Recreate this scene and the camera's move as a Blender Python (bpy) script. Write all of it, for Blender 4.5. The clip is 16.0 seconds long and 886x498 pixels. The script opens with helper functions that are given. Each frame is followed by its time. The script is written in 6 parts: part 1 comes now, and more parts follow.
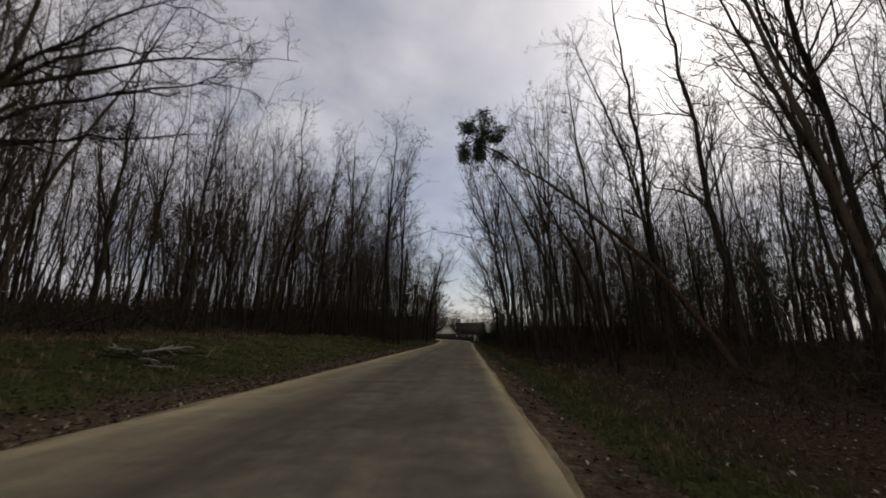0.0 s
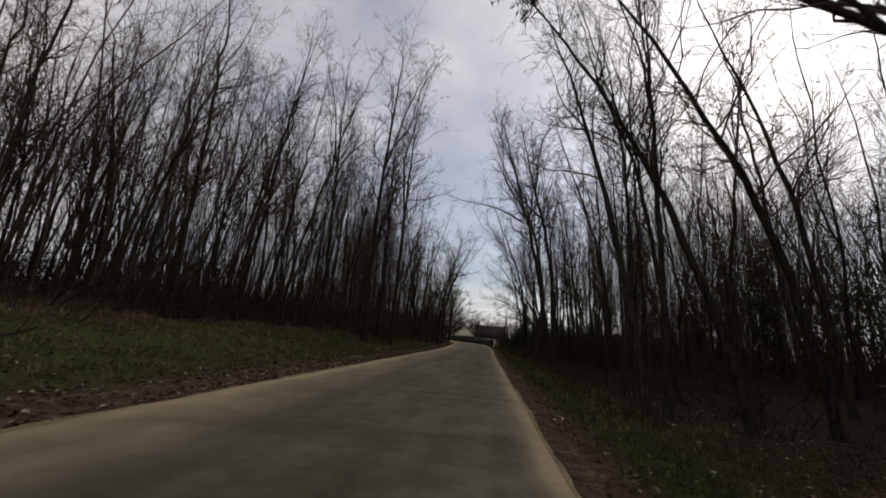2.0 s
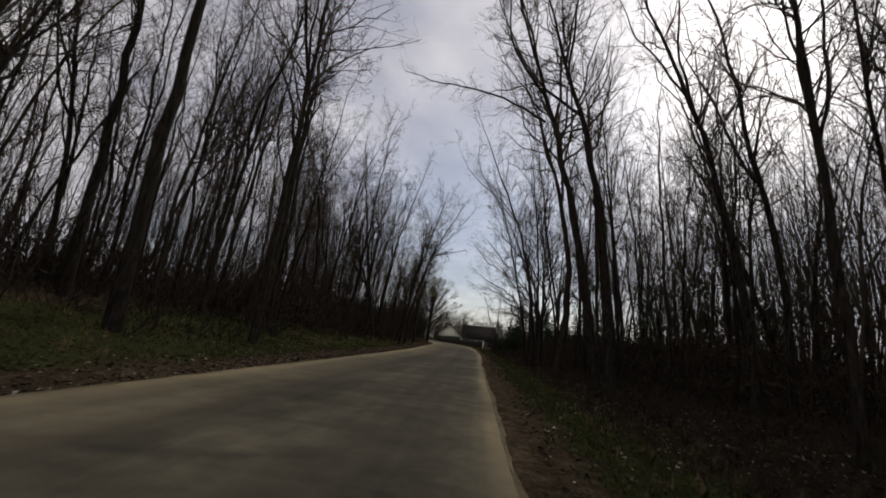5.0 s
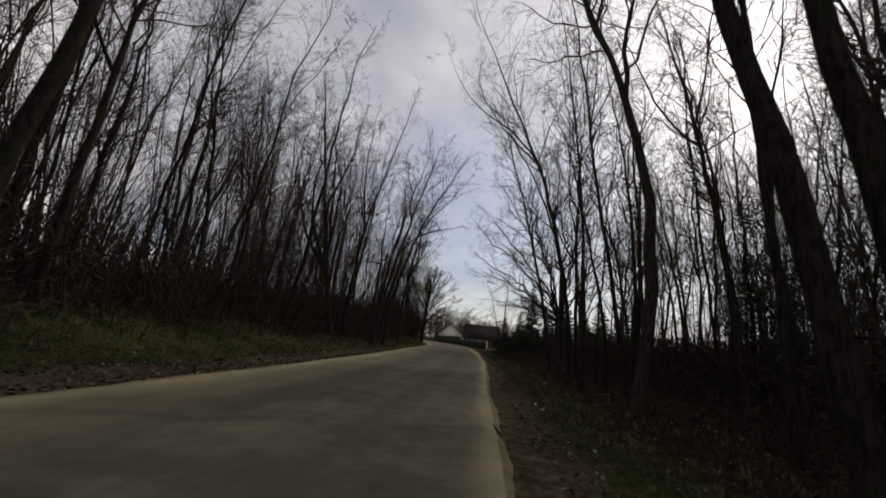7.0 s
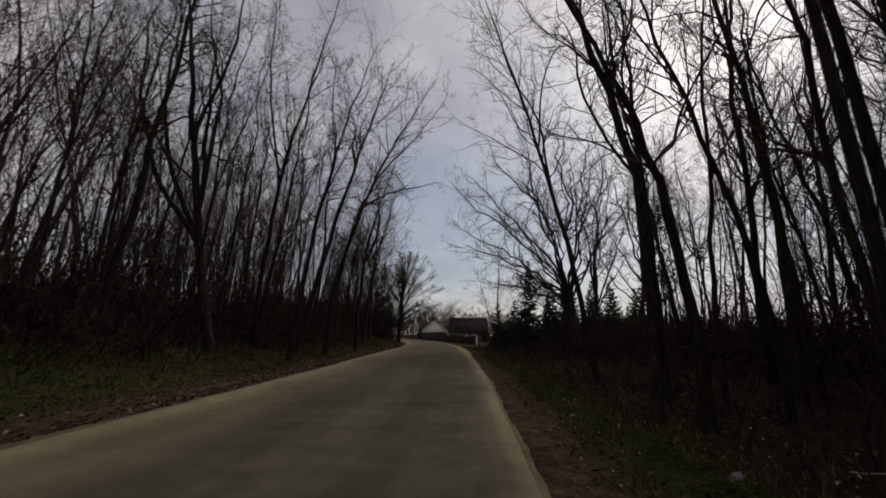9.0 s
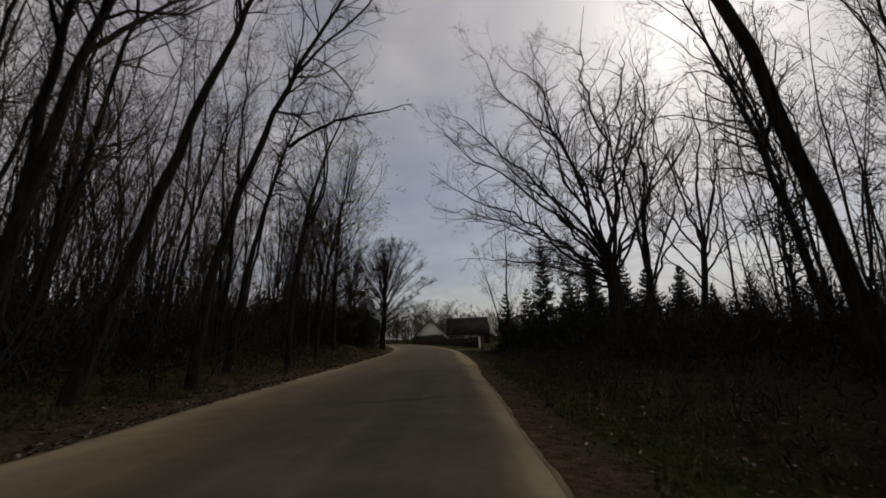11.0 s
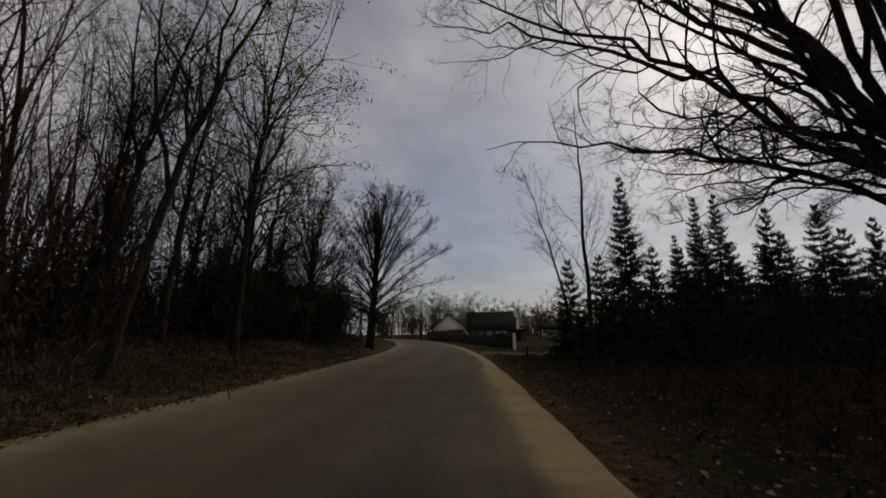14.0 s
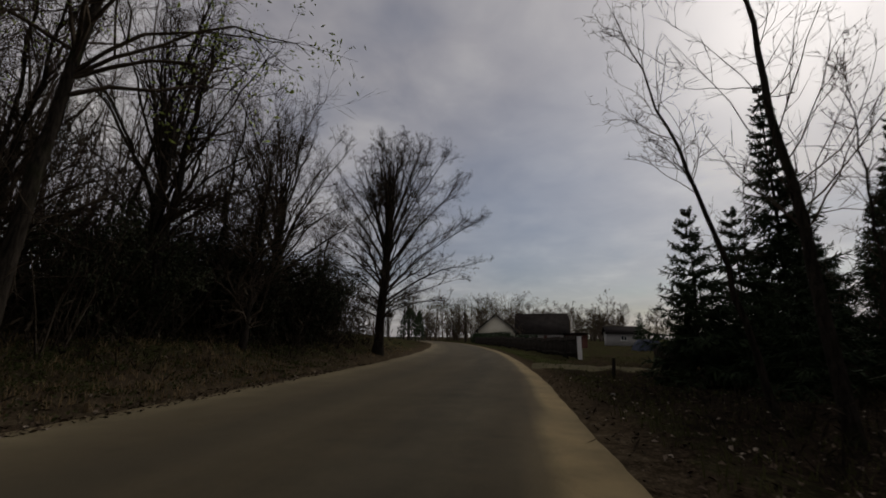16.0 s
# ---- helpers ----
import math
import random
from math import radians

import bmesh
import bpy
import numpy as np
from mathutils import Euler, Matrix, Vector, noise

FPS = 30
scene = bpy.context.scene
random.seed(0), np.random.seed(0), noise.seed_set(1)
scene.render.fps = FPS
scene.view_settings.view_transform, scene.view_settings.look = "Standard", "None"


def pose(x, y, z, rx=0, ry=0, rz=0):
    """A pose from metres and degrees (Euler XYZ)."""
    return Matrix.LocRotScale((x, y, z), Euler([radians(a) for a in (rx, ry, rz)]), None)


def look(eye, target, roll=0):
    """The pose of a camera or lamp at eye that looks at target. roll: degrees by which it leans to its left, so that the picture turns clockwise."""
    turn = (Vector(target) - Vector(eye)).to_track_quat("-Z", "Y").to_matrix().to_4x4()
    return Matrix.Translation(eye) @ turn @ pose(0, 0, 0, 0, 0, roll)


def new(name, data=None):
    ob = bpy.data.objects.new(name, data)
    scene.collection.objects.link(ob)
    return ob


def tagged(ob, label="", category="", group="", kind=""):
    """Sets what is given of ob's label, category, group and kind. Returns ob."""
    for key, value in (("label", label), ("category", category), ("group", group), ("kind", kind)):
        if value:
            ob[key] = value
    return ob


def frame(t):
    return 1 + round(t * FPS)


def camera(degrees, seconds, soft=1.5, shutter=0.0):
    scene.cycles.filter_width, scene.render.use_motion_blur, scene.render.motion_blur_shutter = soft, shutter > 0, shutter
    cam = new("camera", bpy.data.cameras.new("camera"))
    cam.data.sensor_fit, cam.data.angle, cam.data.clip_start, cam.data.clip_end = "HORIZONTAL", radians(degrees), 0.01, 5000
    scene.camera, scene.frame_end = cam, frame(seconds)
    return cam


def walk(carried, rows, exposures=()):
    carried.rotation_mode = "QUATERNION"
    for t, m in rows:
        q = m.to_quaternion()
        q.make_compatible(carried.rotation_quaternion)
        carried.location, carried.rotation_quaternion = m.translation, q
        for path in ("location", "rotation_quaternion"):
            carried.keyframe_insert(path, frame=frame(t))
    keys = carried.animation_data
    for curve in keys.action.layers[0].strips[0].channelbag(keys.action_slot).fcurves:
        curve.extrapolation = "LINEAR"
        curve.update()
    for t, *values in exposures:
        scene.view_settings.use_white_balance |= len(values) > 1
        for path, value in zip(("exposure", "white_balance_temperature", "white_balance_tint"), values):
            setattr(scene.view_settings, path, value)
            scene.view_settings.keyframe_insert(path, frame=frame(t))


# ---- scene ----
cam = camera(92.0, 16.0, soft=1.7, shutter=0.18)

# seconds, x, y, z, then the turns about x, y and z in degrees
PATH = [
    (0, 2.048, -0.001, 1.306, 101.46, -0.83, 3.27),
    (0.5, 2.202, 3.736, 1.244, 101.93, -2.31, 2.28),
    (1, 2.190, 7.444, 1.233, 101.22, -7.69, 7.69),
    (1.5, 2.073, 11.112, 1.283, 101.87, -1.23, 4.68),
    (2, 2.024, 14.690, 1.346, 101.52, -4.62, 5.73),
    (2.5, 1.915, 18.166, 1.313, 101.97, -2.12, 4.12),
    (3, 2.071, 21.540, 1.331, 101.29, -3.14, 2.04),
    (3.5, 2.160, 24.867, 1.270, 101.77, -2.39, 2.90),
    (4, 2.282, 28.226, 1.209, 101.73, -7.50, 2.51),
    (4.2, 2.287, 29.941, 1.211, 101.54, -8.00, 6.78),
    (4.62, 2.322, 32.692, 1.209, 101.69, -6.85, 4.96),
    (5.04, 2.357, 35.442, 1.207, 101.76, -6.30, 4.24),
    (5.46, 2.392, 38.193, 1.206, 101.76, -6.29, 4.21),
    (5.88, 2.427, 40.943, 1.204, 101.75, -6.48, 4.07),
    (6.3, 2.462, 43.694, 1.202, 101.78, -6.51, 3.18),
    (6.5, 2.492, 45.147, 1.202, 101.98, -7.21, 5.09),
    (7, 2.461, 48.550, 1.197, 101.79, -5.88, 4.65),
    (7.5, 2.388, 51.948, 1.268, 101.76, -5.75, 6.86),
    (8, 2.263, 55.286, 1.302, 101.65, -2.37, 4.01),
    (8.5, 2.240, 58.579, 1.318, 101.61, -4.70, 6.69),
    (9, 2.189, 61.809, 1.344, 101.40, -0.90, 2.87),
    (9.2, 2.065, 63.009, 1.332, 101.34, -0.79, 1.29),
    (9.62, 2.076, 65.702, 1.326, 101.52, -0.20, 2.71),
    (10.04, 2.087, 68.395, 1.319, 101.57, -0.35, 3.46),
    (10.46, 2.098, 71.089, 1.313, 101.57, -0.31, 3.47),
    (10.88, 2.109, 73.782, 1.306, 101.67, 0.93, 3.01),
    (11.3, 2.120, 76.475, 1.300, 101.95, 3.76, 2.47),
    (11.5, 2.058, 77.738, 1.291, 101.55, 2.67, 1.26),
    (12, 1.984, 80.831, 1.267, 101.58, -0.70, 4.69),
    (12.5, 1.935, 83.836, 1.273, 101.44, -0.37, 5.09),
    (13, 1.881, 86.766, 1.272, 101.28, -0.41, 5.15),
    (13.5, 1.691, 89.617, 1.266, 101.18, -0.33, 6.19),
    (14, 1.514, 92.411, 1.288, 101.28, 0.59, 5.48),
    (14.5, 1.396, 95.106, 1.293, 101.21, 1.50, 5.18),
    (15, 1.414, 97.687, 1.187, 101.34, -0.31, 6.23),
    (15.5, 1.215, 100.163, 1.154, 101.54, -1.25, 7.64),
    (16, 1.385, 102.548, 1.210, 101.65, -0.46, 11.90),
]
# seconds, stops, kelvin, tint
EXPOSURES = [(0.0, -0.15, 6850, 12), (2.5, 0.02, 6850, 12), (4.2, -0.03, 6800, 12), (6.3, -0.02, 6850, 12), (7.6, -0.02, 6850, 12), (8.5, -0.25, 6850, 12), (9.2, -0.4, 6900, 12), (11.3, -0.66, 6950, 12), (13.0, -0.76, 6950, 12), (16.0, -0.86, 6900, 12)]
walk(cam, [(t, pose(x, y, z, rx, ry, rz)) for t, x, y, z, rx, ry, rz in PATH], EXPOSURES)


# ---- daylight: a thin veil of cloud with the sun behind it ----
SUN_AZIMUTH, SUN_ELEVATION = radians(32), radians(34)
SUN_WAY = Vector((math.sin(SUN_AZIMUTH) * math.cos(SUN_ELEVATION), math.cos(SUN_AZIMUTH) * math.cos(SUN_ELEVATION), math.sin(SUN_ELEVATION)))


class Nodes:
    """A short hand for node trees."""

    def __init__(self, tree):
        self.tree = tree
        tree.nodes.clear()

    def add(self, kind, **values):
        n = self.tree.nodes.new(kind)
        for key, value in values.items():
            if key in n.inputs:
                self.plug(n.inputs[key], value)
        return n

    def plug(self, socket, value):
        if isinstance(value, bpy.types.NodeSocket):
            self.tree.links.new(value, socket)
        elif isinstance(value, (tuple, list)) and len(value) == 3 and socket.type == "RGBA":
            socket.default_value = (*value, 1)
        else:
            socket.default_value = value

    def math(self, op, a, b=0.0, clamp=False):
        n = self.tree.nodes.new("ShaderNodeMath")
        n.operation, n.use_clamp = op, clamp
        self.plug(n.inputs[0], a)
        self.plug(n.inputs[1], b)
        return n.outputs[0]

    def vec(self, op, a, b=(0, 0, 0)):
        n = self.tree.nodes.new("ShaderNodeVectorMath")
        n.operation = op
        self.plug(n.inputs[0], a)
        if op == "SCALE":
            self.plug(n.inputs["Scale"], b)
        else:
            self.plug(n.inputs[1], b)
        return n.outputs["Value"] if op == "DOT_PRODUCT" else n.outputs["Vector"]

    def ramp(self, fac, stops, colours=True):
        n = self.tree.nodes.new("ShaderNodeValToRGB")
        self.plug(n.inputs["Fac"], fac)
        while len(n.color_ramp.elements) < len(stops):
            n.color_ramp.elements.new(0.5)
        for e, (at, c) in zip(n.color_ramp.elements, stops):
            e.position = at
            e.color = (*c, 1) if isinstance(c, tuple) else (c, c, c, 1)
        return n.outputs["Color"]

    def mix(self, fac, a, b, how="MIX"):
        n = self.tree.nodes.new("ShaderNodeMix")
        n.data_type, n.blend_type = "RGBA", how
        self.plug(n.inputs["Factor"], fac)
        self.plug(n.inputs[6], a)
        self.plug(n.inputs[7], b)
        return n.outputs[2]

    def noise(self, vector, scale, detail=5.0, rough=0.55, distort=0.0):
        n = self.add("ShaderNodeTexNoise", Vector=vector, Scale=scale, Detail=detail, Roughness=rough, Distortion=distort)
        return n.outputs["Fac"]


world = bpy.data.worlds.new("sky")
scene.world = world
world.use_nodes = True
w = Nodes(world.node_tree)
coord = w.add("ShaderNodeTexCoord")
way = coord.outputs["Generated"]
sky = w.tree.nodes.new("ShaderNodeTexSky")
sky.sky_type, sky.sun_disc = "NISHITA", False
sky.sun_elevation, sky.sun_rotation = SUN_ELEVATION, SUN_AZIMUTH
sky.air_density, sky.dust_density = 1.0, 1.5
blue = w.mix(1.0, sky.outputs["Color"], (0.058, 0.068, 0.080), "MULTIPLY")
split = w.add("ShaderNodeSeparateXYZ", Vector=way)
high = w.math("ADD", w.math("MAXIMUM", split.outputs["Z"], 0.0), 0.16)
flat = w.tree.nodes.new("ShaderNodeCombineXYZ")
w.plug(flat.inputs[0], w.math("DIVIDE", split.outputs["X"], high))
w.plug(flat.inputs[1], w.math("DIVIDE", split.outputs["Y"], high))
veil = w.noise(flat.outputs[0], 0.55, 6.0, 0.52, 0.4)
fine = w.noise(flat.outputs[0], 1.7, 5.0, 0.5, 0.3)
cover = w.ramp(w.math("ADD", w.math("MULTIPLY", veil, 0.75), w.math("MULTIPLY", fine, 0.25)), [(0.34, 0.30), (0.46, 0.78), (0.6, 0.97)])
wisps = w.noise(flat.outputs[0], 4.6, 5.0, 0.55, 0.5)
fine = w.math("ADD", w.math("MULTIPLY", fine, 0.66), w.math("MULTIPLY", wisps, 0.34))
to_sun = w.math("MAXIMUM", w.vec("DOT_PRODUCT", way, tuple(SUN_WAY)), 0.0)
glow = w.math("ADD", w.math("MULTIPLY", w.math("POWER", to_sun, 14.0), 0.38), w.math("MULTIPLY", w.math("POWER", to_sun, 60.0), 0.85))
tone = w.ramp(fine, [(0.34, (0.52, 0.515, 0.575)), (0.52, (0.70, 0.692, 0.735)), (0.68, (0.92, 0.915, 0.93))])
cloud = w.tree.nodes.new("ShaderNodeMix")
cloud.data_type, cloud.blend_type = "RGBA", "ADD"
cloud.inputs["Factor"].default_value = 1.0
w.plug(cloud.inputs[6], tone)
glow_colour = w.tree.nodes.new("ShaderNodeVectorMath")
glow_colour.operation = "SCALE"
glow_colour.inputs[0].default_value = (1.0, 0.97, 0.94)
w.plug(glow_colour.inputs["Scale"], glow)
w.plug(cloud.inputs[7], glow_colour.outputs["Vector"])
# a thinner stretch of cloud low down ahead, where the blue comes through
rift = w.math("POWER", w.math("MAXIMUM", w.vec("DOT_PRODUCT", way, tuple(Vector((0.0, 1.0, 0.27)).normalized())), 0.0), 16.0)
low = w.math("SUBTRACT", 1.0, w.math("MULTIPLY", rift, 0.62))
seen_sky = w.mix(w.math("MULTIPLY", cover, low), blue, cloud.outputs[2])
back = w.add("ShaderNodeBackground", Color=seen_sky, Strength=1.0)
out = w.tree.nodes.new("ShaderNodeOutputWorld")
w.tree.links.new(back.outputs[0], out.inputs["Surface"])

sun = new("sun", bpy.data.lights.new("sun", "SUN"))
sun.data.energy, sun.data.angle, sun.data.color = 1.1, radians(4), (1.0, 0.95, 0.88)
sun.matrix_world = look(SUN_WAY * 100, (0, 0, 0))


# ---- materials ----
def material(name, build, rough=0.85, bump=0.0, bump_scale=20.0, metal=0.0, spec=0.3, through_light=0.0):
    m = bpy.data.materials.new(name)
    m.use_nodes = True
    n = Nodes(m.node_tree)
    place = n.add("ShaderNodeTexCoord").outputs["Object"]
    info = n.tree.nodes.new("ShaderNodeObjectInfo")
    colour = build(n, place, info.outputs["Random"])
    shader = n.tree.nodes.new("ShaderNodeBsdfPrincipled")
    n.plug(shader.inputs["Base Color"], colour)
    n.plug(shader.inputs["Roughness"], rough)
    n.plug(shader.inputs["Metallic"], metal)
    n.plug(shader.inputs["Specular IOR Level"], spec)
    if bump:
        relief = n.tree.nodes.new("ShaderNodeBump")
        relief.inputs["Strength"].default_value = bump
        relief.inputs["Distance"].default_value = 0.02
        n.plug(relief.inputs["Height"], n.noise(place, bump_scale, 6.0, 0.65))
        n.plug(shader.inputs["Normal"], relief.outputs["Normal"])
    end = n.tree.nodes.new("ShaderNodeOutputMaterial")
    surface = shader.outputs[0]
    if through_light:
        thin = n.add("ShaderNodeBsdfTranslucent", Color=colour)
        both = n.add("ShaderNodeMixShader", Fac=through_light)
        n.tree.links.new(surface, both.inputs[1])
        n.tree.links.new(thin.outputs[0], both.inputs[2])
        surface = both.outputs[0]
    n.tree.links.new(surface, end.inputs["Surface"])
    return m


def stretched(n, place, x, y, z):
    return n.vec("MULTIPLY", place, (x, y, z))


def speckle(dark, light, scale=8.0, fine_scale=60.0, vary=0.25):
    """Two scales of noise between two colours, and a shift from object to object."""

    def build(n, place, chance):
        big = n.noise(place, scale, 5.0, 0.6)
        small = n.noise(place, fine_scale, 4.0, 0.6)
        f = n.math("ADD", n.math("MULTIPLY", big, 0.6), n.math("MULTIPLY", small, 0.4))
        c = n.ramp(f, [(0.36, dark), (0.64, light)])
        shift = n.math("ADD", n.math("MULTIPLY", chance, vary), 1.0 - vary / 2)
        return n.mix(1.0, c, n.vec("SCALE", (1.0, 1.0, 1.0), shift), "MULTIPLY")

    return build


def bark(dark, light, moss=None):
    def build(n, place, chance):
        ridges = n.noise(stretched(n, place, 14, 14, 2.2), 1.0, 6.0, 0.65, 0.6)
        patch = n.noise(place, 0.8, 4.0, 0.55)
        c = n.ramp(ridges, [(0.35, dark), (0.66, light)])
        if moss:
            c = n.mix(n.ramp(patch, [(0.52, 0.0), (0.70, 0.65)]), c, moss)
        shift = n.math("ADD", n.math("MULTIPLY", chance, 0.4), 0.8)
        return n.mix(1.0, c, n.vec("SCALE", (1.0, 1.0, 1.0), shift), "MULTIPLY")

    return build


def layer(n, name):
    found = n.add("ShaderNodeAttribute")
    found.attribute_name = name
    return found.outputs["Fac"]


def asphalt(n, place, chance):
    grain = n.noise(place, 90.0, 4.0, 0.7)
    chips = n.noise(place, 260.0, 2.0, 0.6)
    blotch = n.noise(stretched(n, place, 1.0, 0.22, 1.0), 0.9, 5.0, 0.6)
    lanes = n.noise(stretched(n, place, 1.3, 0.015, 0.0), 1.0, 3.0, 0.5)
    across = n.noise(stretched(n, place, 0.10, 0.8, 0.0), 1.0, 4.0, 0.6, 0.5)
    patch = n.noise(place, 1.9, 6.0, 0.62, 0.4)
    f = n.math("ADD", n.math("ADD", n.math("MULTIPLY", blotch, 0.28), n.math("MULTIPLY", lanes, 0.26)), n.math("ADD", n.math("MULTIPLY", across, 0.18), n.math("MULTIPLY", patch, 0.28)))
    c = n.ramp(f, [(0.38, (0.046, 0.042, 0.032)), (0.5, (0.091, 0.082, 0.057)), (0.62, (0.157, 0.138, 0.094))])
    c = n.mix(n.math("MULTIPLY", layer(n, "loam"), n.ramp(patch, [(0.3, 0.7), (0.65, 1.0)])), c, (0.076, 0.060, 0.036))
    c = n.mix(n.math("MULTIPLY", layer(n, "tread"), 0.62, True), c, (0.048, 0.042, 0.031))
    tar = n.math("MULTIPLY", layer(n, "seam"), n.ramp(n.noise(place, 2.4, 4.0, 0.6), [(0.3, 0.2), (0.6, 0.75)]))
    c = n.mix(tar, c, (0.026, 0.024, 0.021))
    d = n.math("MULTIPLY", layer(n, "dust"), n.ramp(n.noise(place, 1.6, 5.0, 0.6), [(0.3, 0.6), (0.6, 1.0)]))
    c = n.mix(d, c, n.mix(layer(n, "ochre"), (0.275, 0.226, 0.136), (0.272, 0.208, 0.108)))
    c = n.mix(0.6, c, n.ramp(grain, [(0.3, 0.30), (0.7, 0.74)]), "OVERLAY")
    return n.mix(0.25, c, n.ramp(chips, [(0.35, 0.30), (0.7, 0.75)]), "OVERLAY")


def soil(n, place, chance):
    big = n.noise(place, 0.5, 5.0, 0.6)
    mid = n.noise(place, 3.5, 5.0, 0.65)
    small = n.noise(place, 38.0, 4.0, 0.7)
    leaf = n.noise(place, 14.0, 5.0, 0.75, 0.8)
    litter = n.ramp(n.math("ADD", n.math("MULTIPLY", small, 0.4), n.math("MULTIPLY", leaf, 0.6)), [(0.36, (0.008, 0.006, 0.0042)), (0.48, (0.023, 0.017, 0.011)), (0.57, (0.060, 0.043, 0.028)), (0.65, (0.140, 0.106, 0.075))])
    turf = n.math("ADD", n.math("MULTIPLY", small, 0.45), n.math("MULTIPLY", leaf, 0.55))
    green = n.ramp(turf, [(0.36, (0.009, 0.0115, 0.004)), (0.47, (0.026, 0.0305, 0.0105)), (0.57, (0.054, 0.058, 0.023)), (0.67, (0.12, 0.112, 0.055))])
    grass = n.add("ShaderNodeAttribute")
    grass.attribute_name = "grass"
    f = n.math("ADD", n.math("MULTIPLY", big, 0.55), n.math("MULTIPLY", mid, 0.45))
    tan = n.ramp(n.math("ADD", n.math("MULTIPLY", small, 0.5), n.math("MULTIPLY", mid, 0.5)), [(0.36, (0.030, 0.022, 0.013)), (0.52, (0.082, 0.063, 0.039)), (0.66, (0.165, 0.132, 0.086))])
    litter = n.mix(n.math("MULTIPLY", layer(n, "verge"), n.ramp(mid, [(0.34, 0.35), (0.6, 1.0)])), litter, tan)
    edge = n.math("SUBTRACT", n.math("ADD", grass.outputs["Fac"], n.math("MULTIPLY", f, 1.4)), 1.0)
    c = n.mix(n.ramp(edge, [(0.0, 0.0), (0.28, 1.0)]), litter, green)
    # shade under the trees right of the lane, put into the soil's colour
    shade_mix = n.math("MULTIPLY", layer(n, "wood_shade"), n.ramp(mid, [(0.32, 1.0), (0.64, 0.45)]))
    return n.mix(shade_mix, c, (0.0095, 0.0078, 0.0058))


def dead_leaves(n, place, chance):
    """Every leaf has a tone of its own, from rotten brown to bleached."""
    own = n.tree.nodes.new("ShaderNodeNewGeometry").outputs["Random Per Island"]
    c = n.ramp(own, [(0.0, (0.016, 0.011, 0.007)), (0.55, (0.070, 0.048, 0.030)), (0.84, (0.150, 0.110, 0.076)), (1.0, (0.40, 0.34, 0.27))])
    return n.mix(1.0, c, n.ramp(n.noise(place, 40.0, 3.0, 0.6), [(0.3, 0.65), (0.7, 1.0)]), "MULTIPLY")


